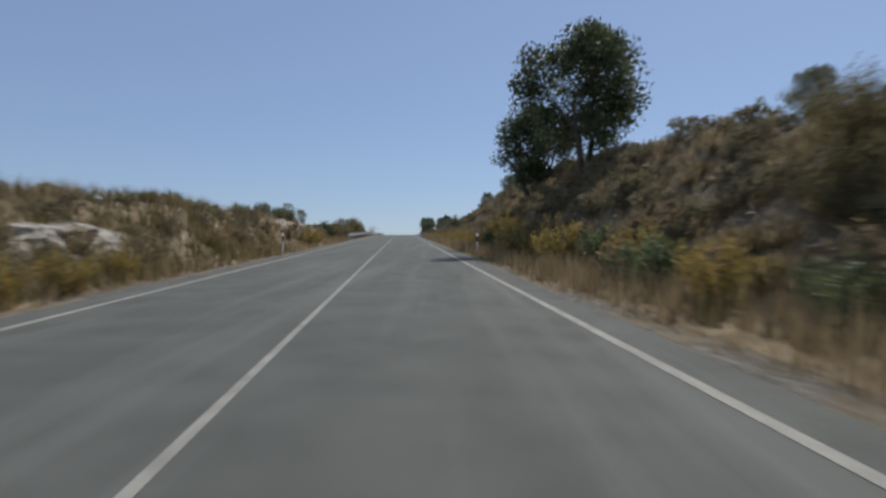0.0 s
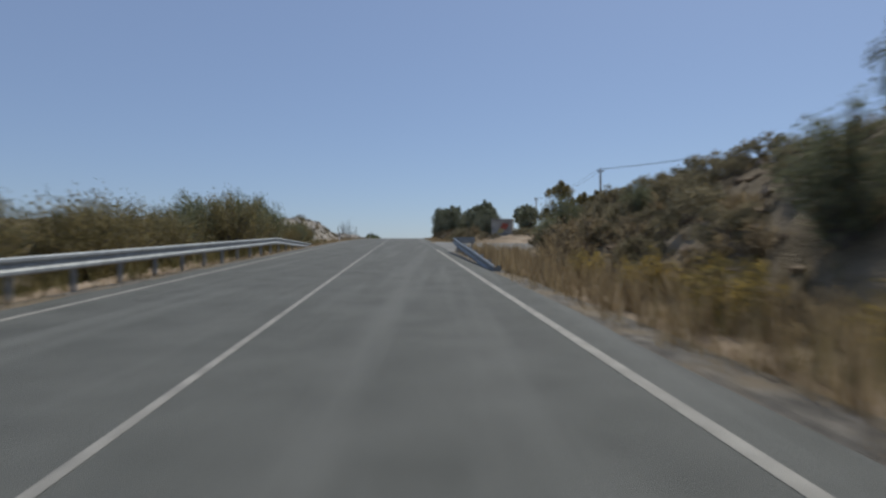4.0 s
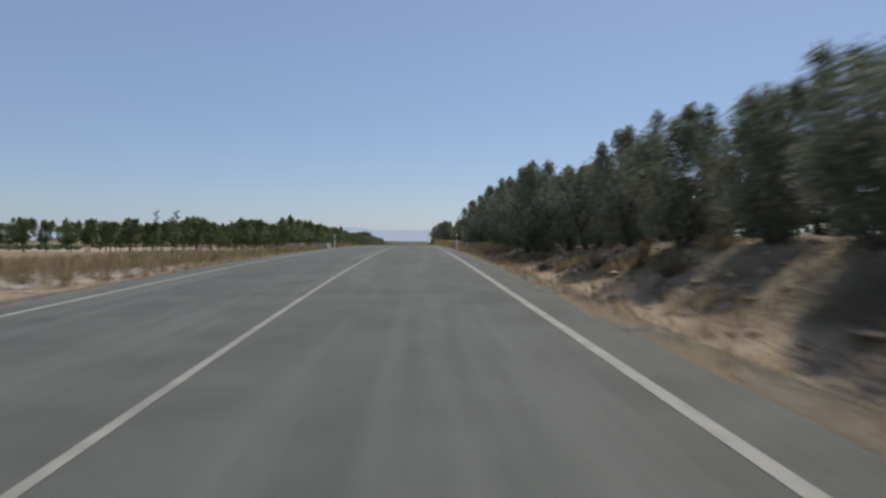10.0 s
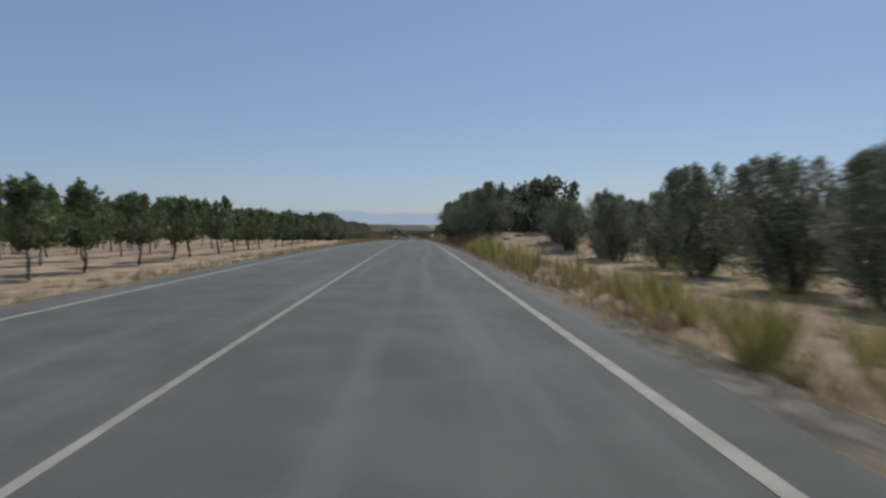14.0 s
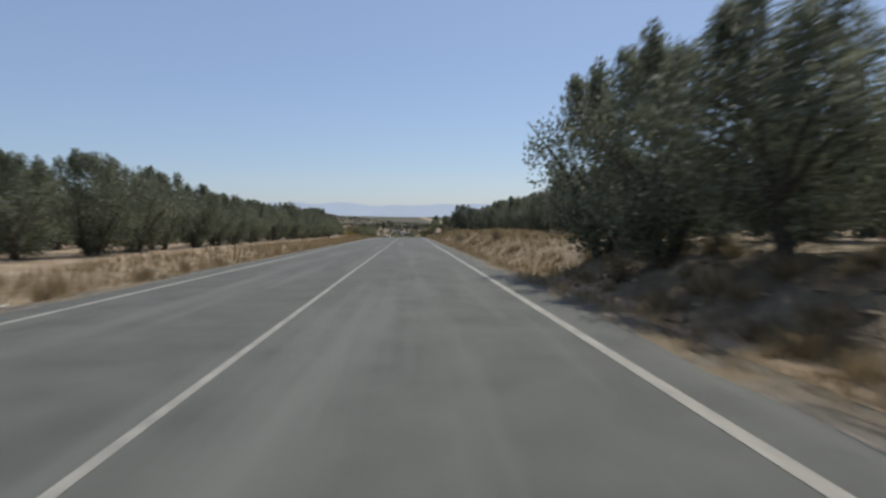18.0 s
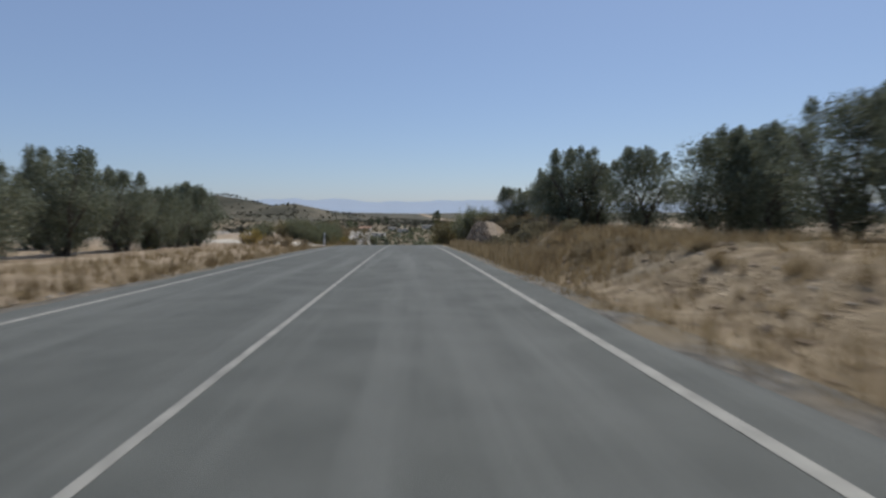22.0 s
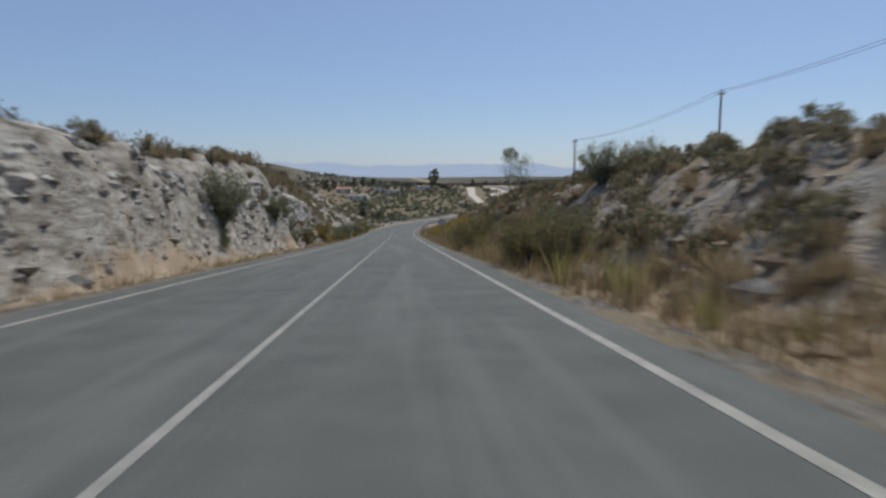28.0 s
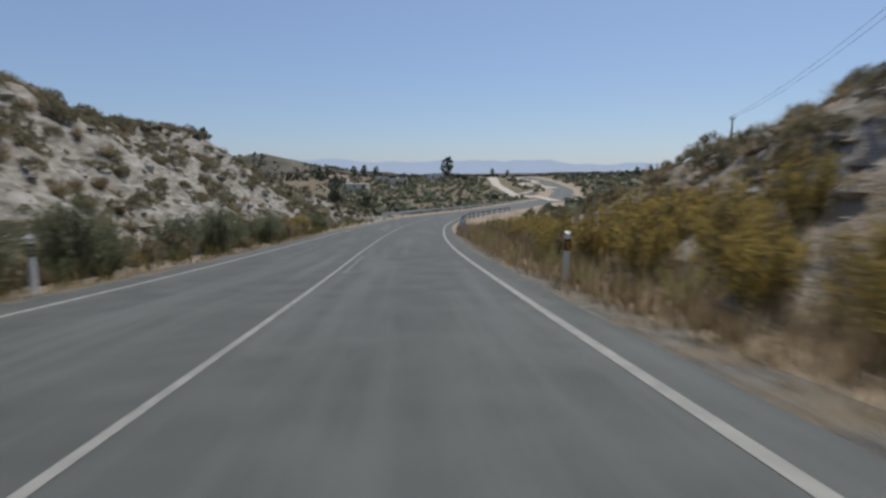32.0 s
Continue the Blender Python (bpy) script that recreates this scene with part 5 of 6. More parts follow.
for k, (count, y0, y1, d0, d1, lo, hi, mat, label) in enumerate([
        (600, -10, 72, -8.6, -5.6, .05, .28, "rubble", "pale broken stones on the bank"), (500, 118, 160, -9.5, -6.2, .05, .3, "rubble", "pale broken rock of the low cliff"),
        (1200, 150, 196, -9, -5.4, .03, .12, "rubble", "white rubble beside the road"), (900, 455, 560, -7, -5.5, .05, .3, "rubble", "broken white rock of the cliff"),
        (2000, 550, 640, -22, -6.3, .05, .38, "rubble", "white scree on the slope"), (900, 470, 610, 5.8, 15, .05, .35, "rubble", "grey stones on the rocky bank"),
        (1500, 126, 216, 5.2, 8.4, .03, .13, "clod", "brown earth clods on the bank"), (900, 286, 334, 5.2, 8.0, .03, .13, "clod", "brown earth clods on the bank"), (1600, -10, 96, 6, 12, .04, .25, "clod", "brown earth clods on the bank"), (1500, 336, 410, 5, 9, .02, .10, "clod", "brown earth clods in dry grass"),
        (2200, 450, 606, 5.6, 14, .05, .3, "clod", "brown earth clods on the rocky bank"), (300, 18, 48, 6, 8.5, .04, .2, "clod", "earth clods in the bank"), (500, 126, 216, 4.4, 7, .03, .13, "clod", "small stones on the earth bank"),
        (900, -10, 600, 4.25, 4.8, .02, .09, "rubble", "small pale stones along the asphalt"), (700, 220, 425, -5.2, -4.25, .02, .08, "rubble", "small pale stones along the asphalt"),
        (400, 336, 410, 4.6, 7.5, .02, .08, "rubble", "small pale stones in dry grass"), (700, 200, 330, -45, -5, .03, .12, "rubble", "small stones on the orchard soil"),
        (500, 440, 456, -7, -5, .04, .14, "rubble", "pale stones below the bushes"), (500, 428, 455, 5, 12, .02, .11, "rubble", "pale stones beside the track")]):
    scatter_rocks("stones", count, y0, y1, d0, d1, lo, hi, M[mat], label, 700 + k)


def scatter_scrub(name, count, y0, y1, d0, d1, lo, hi, mat, label, seed, clear=7.0):
    """Far shrubs as small ragged clumps of leaf faces."""
    rng = np.random.default_rng(seed)
    y, d = rng.uniform(y0, y1, count), rng.uniform(d0, d1, count)
    keep = (np.abs(d) > clear) & (np.abs(d - np.interp(y, (726, 752, 800, 860, 940, 960), (5, -2, -16, -26, -24, -200))) > 6.5)
    y, d = y[keep], d[keep]
    n = len(y)
    x = road_x(y) + d
    z = ground_z(x, y)
    s = lo + (hi - lo) * rng.random(n) ** 1.6
    reps = 16
    dirs = rng.normal(size=(n, reps, 3))
    dirs /= np.linalg.norm(dirs, axis=2)[..., None]
    dirs[..., 2] = np.abs(dirs[..., 2])
    p = np.stack([x, y, z], 1)[:, None] + dirs * s[:, None, None] * np.array([.8, .8, .85]) * (.45 + .55 * rng.random((n, reps, 1)))
    a = rng.normal(size=(n, reps, 3)); a /= np.linalg.norm(a, axis=2)[..., None]
    b = np.cross(a, dirs); b /= np.linalg.norm(b, axis=2)[..., None] + 1e-6
    q = s[:, None, None] * .42
    v = np.stack([p - a * q, p + b * q, p + a * q, p - b * q], 2).reshape(-1, 3)
    return tagged(new(name, mesh_of(name, v, np.arange(len(v)).reshape(-1, 4), mat)), label, "scrub", kind="stuff")


scatter_scrub("far_scrub", 3600, 615, 900, -110, 130, .5, 1.5, M["dome"], "olive-brown scrub scattered over the valley", 801, 8)
scatter_scrub("far_scrub", 2400, 640, 900, -90, 110, .6, 2.0, M["broom"], "grey-green bushes over the valley", 811, 8)
scatter_scrub("far_trees", 160, 690, 960, -90, 120, 1.6, 3.0, M["olive_leaf"], "trees round the far hamlet", 812, 12)
scatter_scrub("far_scrub", 8500, 880, 1500, -420, 420, .8, 2.6, M["scrub"], "dark scrub on the far hills", 802, 9)
scatter_scrub("far_scrub", 900, 440, 620, 14, 60, .4, 1.0, M["scrub"], "dark scrub on the hill behind the bank", 803)
scatter_scrub("far_scrub", 900, 450, 640, -70, -16, .4, 1.0, M["scrub"], "dark scrub on the hill behind the cliff", 804)
scatter_scrub("far_scrub", 500, -20, 100, 13, 45, .4, 1.0, M["esparto"], "brown scrub on the field above the bank", 805)
scatter_scrub("far_scrub", 500, -20, 120, -40, -9, .3, .8, M["esparto"], "brown scrub on the field above the bank", 806)
scatter_scrub("far_trees", 1500, 252, 420, -260, -72, .7, 1.5, M["almond_leaf"], "far rows of orchard trees", 807)
scatter_scrub("far_trees", 900, 130, 420, 36, 160, 1.4, 2.6, M["olive_leaf"], "far olive trees", 808)


# ---------------------------------------------------------------- layered rock faces
M["strata"] = ramp_material("layered_limestone", [(.21, .185, .15), (.33, .30, .255), (.42, .39, .34), (.53, .50, .445)], 1.1, 0.95, .8, 14, 9, second=((.19, .165, .125), .45, .54, .72))
for node in [q for q in M["strata"].node_tree.nodes if q.type == "TEX_NOISE" and abs(q.inputs["Scale"].default_value - 1.1) < .01]:
    bed_map = M["strata"].node_tree.nodes.new("ShaderNodeMapping")
    bed_map.inputs["Rotation"].default_value, bed_map.inputs["Scale"].default_value = (radians(-5), 0, 0), (1.2, .45, 5.0)
    M["strata"].node_tree.links.new(M["strata"].node_tree.nodes["Geometry"].outputs["Position"], bed_map.inputs[0])
    M["strata"].node_tree.links.new(bed_map.outputs[0], node.inputs["Vector"])


def cliff(name, y0, y1, side, toe, heights, lean, dip, label, seed):
    """A face of dipping beds: it steps in and out with the beds and breaks into blocks."""
    ny = int((y1 - y0) / .15)
    nv = 46
    ys = np.linspace(y0, y1, ny)
    vs = np.linspace(0, 1, nv)
    Y, V = np.meshgrid(ys, vs, indexing="ij")
    hy, hv = np.array([h[0] for h in heights], float), np.array([h[1] for h in heights], float)
    H = np.interp(Y, hy, hv) * (1 + .14 * vnoise(Y * .35, seed))
    Zr = V * H
    bed = Zr * 2.1 - dip * (Y - y0) + .5 * vnoise(Y * .25, seed + 2.0)
    bed = bed + .35 * vnoise(Y * .12, bed * .8, seed + 4)
    step_in = np.clip((bed % 1) * 1.25, 0, 1)
    block = vnoise(Y * .9, np.floor(bed) * 3.7, seed) * .22 + vnoise(Y * 2.6, bed * 1.4, seed + 1) * .10 + fbm(Y * .35, Zr * .5, seed + 5) * .38
    gully = -.45 * np.clip(vnoise(Y * .22, seed * 3.0) - .35, 0, 1)
    block = block * .8 + .08 * vnoise(Y * 4.1, Zr * 5.3, seed + 9) + .06 * vnoise(Y * 9, Zr * 9, seed + 12)
    crack = -.16 * (np.abs(vnoise(Y * .8 + .3 * Zr, np.floor(bed) * 1.7, seed + 6)) < .08)
    thin = .05 * vnoise(bed * 4.3, Y * .25, seed + 8)
    out = block + .15 * step_in * (.5 + .5 * vnoise(np.floor(bed) * 2.3, Y * .2, seed + 3)) + thin + crack + gully
    D = toe + lean * Zr - out + np.where(V > .93, (V - .93) * 9, 0)
    X = road_x(Y) + side * D
    Z = road_z(Y) - .35 + Zr * 1.02
    idx = np.arange(ny * nv).reshape(ny, nv)
    q = np.stack([idx[:-1, :-1], idx[1:, :-1], idx[1:, 1:], idx[:-1, 1:]], -1).reshape(-1, 4)
    if side < 0:
        q = q[:, ::-1]
    ob = new(name, mesh_of(name, np.stack([X, Y, Z], -1).reshape(-1, 3), q, M["strata"]))
    return tagged(ob, label, "rock face", kind="structure")


cliff("rock_face_1", 465, 563, -1, 6.1, [(462, .9), (470, 1.5), (480, 2.4), (492, 3.3), (525, 4.3), (548, 4.0), (556, 2.6), (563, 1.0)], .30, .16, "pale layered limestone face of a road cutting", 3)
cliff("rock_face_2", 122, 155, -1, 7.3, [(122, .6), (127, 1.7), (136, 2.1), (146, 1.8), (155, .6)], .35, .03, "low pale rock face beside the road", 7)
cliff("rock_face_4", 151, 184, -1, 6.0, [(151, .7), (154, 1.0), (162, .95), (174, .75), (184, .2)], .8, .03, "low crumbling ledge of pale rock beside the road", 23)
cliff("rock_face_3", 15, 44, 1, 7.2, [(15, .3), (25, .5), (28, 1.5), (33, 1.7), (37, .6), (44, .3)], .7, .1, "broken pale rock in the earth bank", 11)
cliff("rock_face_5", -10, 66, -1, 6.1, [(-10, 1.6), (16, 1.7), (20, 1.2), (24, .5), (36, .5), (41, 1.4), (48, 1.9), (58, 1.7), (66, .5)], .65, .04, "pale broken rock of the low bank", 19)


def face_shrubs(name, y0, y1, side, toe, heights, lean, count, label, seed):
    """Small shrubs that grow out of a rock face."""
    rng = np.random.default_rng(seed)
    hy, hv = [h[0] for h in heights], [h[1] for h in heights]
    for k in range(count):
        y = rng.uniform(y0, y1)
        h = float(np.interp(y, hy, hv)) * rng.uniform(.15, .95)
        ob = new(name, random.choice(ESPARTO) if k % 3 else DOME[k % 2][1])
        s = rng.uniform(.35, .75)
        ob.matrix_basis = Matrix.LocRotScale((rx(y, side * (toe + lean * h - .12)), y, float(road_z(y)) - .4 + h), Euler((0, side * -.5, rng.random() * 6)), (s, s, s))
        tagged(ob, label, "shrub", "shrubs on the rock faces")


for y, h, s in [(533.5, .5, .7), (534.2, 1.5, .6), (533.8, 2.4, .65), (534.6, 3.2, .6), (541, .6, .7), (516, .5, .7), (516.6, 1.2, .5), (549, .8, .8)]:
    ob = bush(BROOM[0], "broom_bush", rx(y, -6.1 - .30 * h + .1), y, s * .8, "green bush growing up the pale rock face", .9)
    ob.location.z = float(road_z(y)) - .4 + h
FACE = [(462, .9), (470, 1.5), (480, 2.4), (492, 3.3), (525, 4.3), (548, 4.0), (556, 2.6), (563, 1.0)]
face_shrubs("rock_shrub", 470, 560, -1, 6.1, FACE, .30, 90, "small brown shrub rooted in the pale rock face", 41)
face_shrubs("rock_shrub", 124, 152, -1, 7.3, [(124, 1.2), (136, 2.1), (152, .8)], .35, 14, "small brown tuft rooted in the low rock face", 42)
face_shrubs("rock_shrub", -8, 64, -1, 6.2, [(-8, 1.5), (64, 1.0)], .8, 50, "small brown tuft rooted in the low pale bank", 43)


# ---------------------------------------------------------------- built things
def box(bm, x0, x1, y0, y1, z0, z1):
    vs = [bm.verts.new(p) for p in [(x0, y0, z0), (x1, y0, z0), (x1, y1, z0), (x0, y1, z0), (x0, y0, z1), (x1, y0, z1), (x1, y1, z1), (x0, y1, z1)]]
    for q in [(3, 2, 1, 0), (4, 5, 6, 7), (0, 1, 5, 4), (1, 2, 6, 5), (2, 3, 7, 6), (3, 0, 4, 7)]:
        bm.faces.new([vs[i] for i in q])


def box_bm(x0, x1, y0, y1, z0, z1, bevel=0.0):
    bm = bmesh.new()
    box(bm, x0, x1, y0, y1, z0, z1)
    if bevel:
        bmesh.ops.bevel(bm, geom=bm.edges[:], offset=bevel, segments=2, affect="EDGES")
    return bm


def tube_bm(pts, r0, r1=None, sides=10):
    bm = bmesh.new()
    r1 = r0 if r1 is None else r1
    n = len(pts)
    rings = []
    for i, p in enumerate(pts):
        a = Vector(pts[max(0, i - 1)]); b = Vector(pts[min(n - 1, i + 1)])
        q = (b - a).to_track_quat("Z", "Y")
        r = r0 + (r1 - r0) * i / (n - 1)
        rings.append([bm.verts.new(Vector(p) + q @ Vector((math.cos(2 * math.pi * k / sides) * r, math.sin(2 * math.pi * k / sides) * r, 0))) for k in range(sides)])
    for a, b in zip(rings[:-1], rings[1:]):
        for k in range(sides):
            bm.faces.new((a[k], a[(k + 1) % sides], b[(k + 1) % sides], b[k]))
    bm.faces.new(rings[0][::-1]); bm.faces.new(rings[-1])
    return bm


def shared(name, bm, mat):
    me = bpy.data.meshes.new(name)
    bm.to_mesh(me)
    bm.free()
    me.materials.append(mat)
    return me


# marker posts: white, with a slanting black band and a reflector
def post_body():
    bm = bmesh.new()
    ring = [(-.055, .03), (-.03, -.04), (.03, -.04), (.055, .03), (0, .045)]
    lo = [bm.verts.new((x, y, -.25)) for x, y in ring]
    hi = [bm.verts.new((x, y, 1.0 + .05 * (y > 0))) for x, y in ring]
    for k in range(5):
        bm.faces.new((lo[k], lo[(k + 1) % 5], hi[(k + 1) % 5], hi[k]))
    bm.faces.new(hi); bm.faces.new(lo[::-1])
    bmesh.ops.recalc_face_normals(bm, faces=bm.faces[:])
    return bm


POST = shared("post_body", post_body(), M["white_paint"])
BAND = shared("black_band", box_bm(-.058, .058, -.048, .05, .66, .90, .006), M["black"])
GLASS = shared("reflector", box_bm(-.025, .025, -.056, -.046, .68, .86, .004), M["amber"])
GLASS_W = shared("reflector", box_bm(-.02, .02, -.056, -.046, .72, .84, .004), M["white_paint"])


def marker_post(y, d, lean=0.0, amber=True):
    e = new("marker_post")
    x = rx(y, d)
    e.matrix_basis = Matrix.LocRotScale((x, y, float(road_z(y)) - .06), Euler((0, radians(lean), 0)), None)
    part("body", POST, None, e)
    part("band", BAND, None, e, "black band")
    part("reflector", GLASS if amber else GLASS_W, None, e, "amber reflector" if amber else "white reflector")
    tagged(e, "white roadside marker post with black band on the verge", "marker post", "marker posts along the road")


for y, d, lean, amber in [(31.5, -4.9, 1, False), (30, 5.0, -2, True), (132.6, -4.9, 0, False), (172, -4.8, -3, False), (214.6, 4.5, 0, True), (225, -4.8, 1, False), (431.4, -4.8, 1, False),
                          (572.0, 4.9, 1, True), (571.2, -5.0, -1, False)]:
    marker_post(y, d, lean, amber)


# guard rails: W-beam on steel posts
def w_beam(y0, y1, d, side, tops=None):
    bm = bmesh.new()
    prof = [(.00, .16), (.045, .13), (.045, .08), (.0, .04), (.0, -.04), (.045, -.08), (.045, -.13), (.0, -.16)]
    n = max(4, int(y1 - y0))
    rings = []
    for i in range(n + 1):
        y = y0 + (y1 - y0) * i / n
        zz = float(road_z(y)) + (float(np.interp(y, *tops)) - .16 if tops else .56)
        rings.append([bm.verts.new((rx(y, d) - side * o, y, zz + h)) for o, h in prof] + [bm.verts.new((rx(y, d) - side * (o - .006), y, zz + h)) for o, h in prof[::-1]])
    m = len(rings[0])
    for a, b in zip(rings[:-1], rings[1:]):
        for k in range(m):
            bm.faces.new((a[k], a[(k + 1) % m], b[(k + 1) % m], b[k]))
    bm.faces.new(rings[0][::-1]); bm.faces.new(rings[-1])
    bmesh.ops.recalc_face_normals(bm, faces=bm.faces[:])
    return bm


def guard_rail(y0, y1, d, side, gap=2.0, label="galvanised steel guard rail on posts beside the road", tops=None):
    e = new("guard_rail")
    part("beam", w_beam(y0, y1, d, side, tops), M["galvanised"], e)
    y = y1 - .3 - gap * int((y1 - y0 - .4) / gap)
    me = shared("post", box_bm(-.05, .05, -.03, .03, -.75, .70, .006), M["galvanised"])
    blk = shared("spacer", box_bm(-.06, .06, -.05, .05, .46, .66, .008), M["galvanised"])
    while y < y1:
        z = float(road_z(y))
        for m, off, name in ((me, .16, "post"), (blk, .06, "spacer")):
            ob = part(name, m, None, e)
            ob.location = (rx(y, d) + side * off, y, z + (float(np.interp(y, *tops)) - .72 if tops else 0))
        y += gap
    return tagged(e, label, "guard rail", "guard rails")


guard_rail(69, 112.5, -4.75, -1, tops=((69, 101, 112.5), (.72, .72, .14)))
rail = guard_rail(87, 100.8, 4.22, 1, 1.9, "galvanised guard rail that sinks into the ground at one end", ((87, 93, 97, 101), (.16, .42, .54, .75)))
bm = box_bm(4.24, 5.3, 100.83, 100.87, .44, .75, .01)
bmesh.ops.translate(bm, vec=(float(road_x(100.8)), 0, float(road_z(100.8))), verts=bm.verts)
part("end_beam", bm, M["galvanised"], rail)
bm = box_bm(5.1, 5.2, 100.88, 100.94, -.6, .7, .006)
bmesh.ops.translate(bm, vec=(float(road_x(100.8)), 0, float(road_z(100.8))), verts=bm.verts)
part("post", bm, M["galvanised"], rail)
guard_rail(597, 660, 4.8, 1, 4.0)
guard_rail(628, 738, -4.9, -1, 4.0)
guard_rail(728, 760, 5.0, 1, 4.0)

# service hut beside the side road
def hut(x, y):
    e = new("service_hut")
    z = float(road_z(y)) - .55
    e.matrix_basis = Matrix.LocRotScale((x, y, z), Euler((0, 0, radians(-12))), None)
    part("hut_body", box_bm(-1.0, 1.0, -.75, .75, 0, 2.55, .02), M["render_wall"], e)
    part("roof_slab", box_bm(-1.08, 1.08, -.83, .83, 2.55, 2.67, .015), M["concrete"], e)
    part("plinth", box_bm(-1.05, 1.05, -.8, .8, -.3, .18, .01), M["concrete"], e)
    part("door", box_bm(-1.02, -1.0, -.5, .5, .2, 2.0, .004), M["dark_gap"], e, "dark metal door")
    for cx, cz, r, mat, label, lift in ((.25, 1.95, .36, "graffiti_red", "red spray-painted patch", .003), (-.1, 1.5, .30, "graffiti_yellow", "ochre spray-painted patch", .005)):
        bm = bmesh.new()
        bm.faces.new([bm.verts.new((cx + r * (1 + .28 * math.sin(a * .9) + .15 * math.sin(a * 2.3)) * math.cos(a * math.pi / 14), -.752 - lift, cz + r * (.8 + .2 * math.cos(a * 1.7)) * math.sin(a * math.pi / 14))) for a in range(28)])
        part("graffiti", bm, M[mat], e, label)
    return tagged(e, "small rendered concrete service hut with flat roof and graffiti", "hut")


hut(rx(127, 11.15), 129.0)


# culvert heads on both sides of the road
def culvert(x, y, w, l, h, label):
    e = new("culvert_head")
    e.location = (x, y, float(road_z(y)) - .25)
    t = .16
    for name, b in (("wall", (-w / 2, w / 2, -l / 2, -l / 2 + t)), ("wall", (-w / 2, w / 2, l / 2 - t, l / 2)), ("wall", (-w / 2, -w / 2 + t, -l / 2 + t, l / 2 - t)), ("wall", (w / 2 - t, w / 2, -l / 2 + t, l / 2 - t))):
        part(name, box_bm(*b, -.6, h, .012), M["concrete"], e)
    part("floor", box_bm(-w / 2 + t, w / 2 - t, -l / 2 + t, l / 2 - t, -.5, -.15), M["dark_gap"], e, "dark bottom")
    return tagged(e, label, "culvert", "culvert heads")


culvert(rx(217, 6.2), 217.8, 1.6, 1.6, .62, "square open concrete culvert head in the verge")
culvert(rx(222, -5.6), 223.2, 1.2, 2.0, .60, "low open concrete culvert head beside the road")
culvert(rx(222, -7.6), 223.2, 1.2, 1.6, .60, "low open concrete culvert head beside the road")


# signs seen from behind
M["sign_back"] = ramp_material("bare_aluminium", [(.40, .41, .41), (.54, .55, .55)], 4, 0.6, metallic=0.2)
def sign(x, y, shape, height, label):
    e = new("road_sign")
    e.matrix_basis = Matrix.LocRotScale((x, y, float(ground_z(x, y))), Euler((0, 0, radians(8))), None)
    part("pole", tube_bm([(0, 0, -.3), (0, 0, height + .2)], .03, sides=8), M["galvanised"], e)
    n = 3 if shape == "triangle" else 20
    r = .52 if shape == "triangle" else .30
    bm = bmesh.new()
    f = [bm.verts.new((r * math.sin(2 * math.pi * k / n), -.045, height + r * math.cos(2 * math.pi * k / n))) for k in range(n)]
    b = [bm.verts.new((r * math.sin(2 * math.pi * k / n), -.035, height + r * math.cos(2 * math.pi * k / n))) for k in range(n)]
    bm.faces.new(f); bm.faces.new(b[::-1])
    for k in range(n):
        bm.faces.new((f[k], b[k], b[(k + 1) % n], f[(k + 1) % n]))
    bmesh.ops.recalc_face_normals(bm, faces=bm.faces[:])
    part("plate", bm, M["sign_back"], e, "bare metal back")
    for h in (-.12, .12):
        part("bracket", box_bm(-.06, .06, -.034, .035, height + h - .02, height + h + .02), M["galvanised"], e)
    return tagged(e, label, "road sign")


sign(rx(70.5, -5.5), 70.5, "triangle", 2.1, "triangular road sign on a pole, seen from behind")
sign(rx(543, 5.1), 543.5, "round", 1.95, "round road sign on a pole, seen from behind")


# overhead line
def power_pole(x, y, h):
    e = new("power_pole")
    e.location = (x, y, float(ground_z(x, y)) - .2)
    part("pole", tube_bm([(0, 0, 0), (0, 0, h)], .19, .11, 8), M["concrete"], e)
    part("crossarm", box_bm(-.42, .42, -.05, .05, h - .35, h - .22, .01), M["galvanised"], e)
    for o in (-.36, 0, .36):
        part("insulator", tube_bm([(o, 0, h - .22 if o else h), (o, 0, h + .02 if o else h + .22)], .045, .03, 6), M["dark_gap"], e)
    tagged(e, "slim concrete power pole with a short crossarm", "power pole", "power poles")
    return e.location + Vector((0, 0, h))


def cable(p, q, sag):
    pts = [Vector(p).lerp(Vector(q), k / 14) - Vector((0, 0, sag * 4 * (k / 14) * (1 - k / 14))) for k in range(15)]
    tagged(new("power_cable", shared("power_cable", tube_bm([tuple(v) for v in pts], .018, sides=4), M["cable"])), "thin dark overhead cable between poles", "cable", "overhead cables")


# distance from the road's middle, y, height of the top over the road
for chain in ([(40, 92, 9.6), (26.6, 147.5, 8.9), (27, 196, 8.6)], [(48, 446, 13), (30.6, 502, 12.7), (34.9, 552.7, 15.4), (30.3, 590.5, 15.3), (38, 640, 13)]):
    tops = [power_pole(rx(y, d), y, float(road_z(y)) + top + .2 - float(ground_z(rx(y, d), y))) for d, y, top in chain]
    for a, b in zip(tops[:-1], tops[1:]):
        for o in (-.36, .36):
            cable(a + Vector((o, 0, 0)), b + Vector((o, 0, 0)), .9)


# rough stone wall that holds the bank
WALL = ((416.2, 418.5, 421, 424, 429.4, 430), (.35, .8, 1.3, 1.65, 1.75, 1.2))


def wall_at(y, v):
    """A point of the leaning wall face, v from the foot to the crest."""
    h = float(np.interp(y, *WALL))
    d = 5.55 + 1.0 * v * h / 1.8 + .9 * max(0, (419 - y) / 3) + .16 * float(fbm(y * .8, v * h * 1.2, 3.3))
    return rx(y, d), float(road_z(y)) + v * h


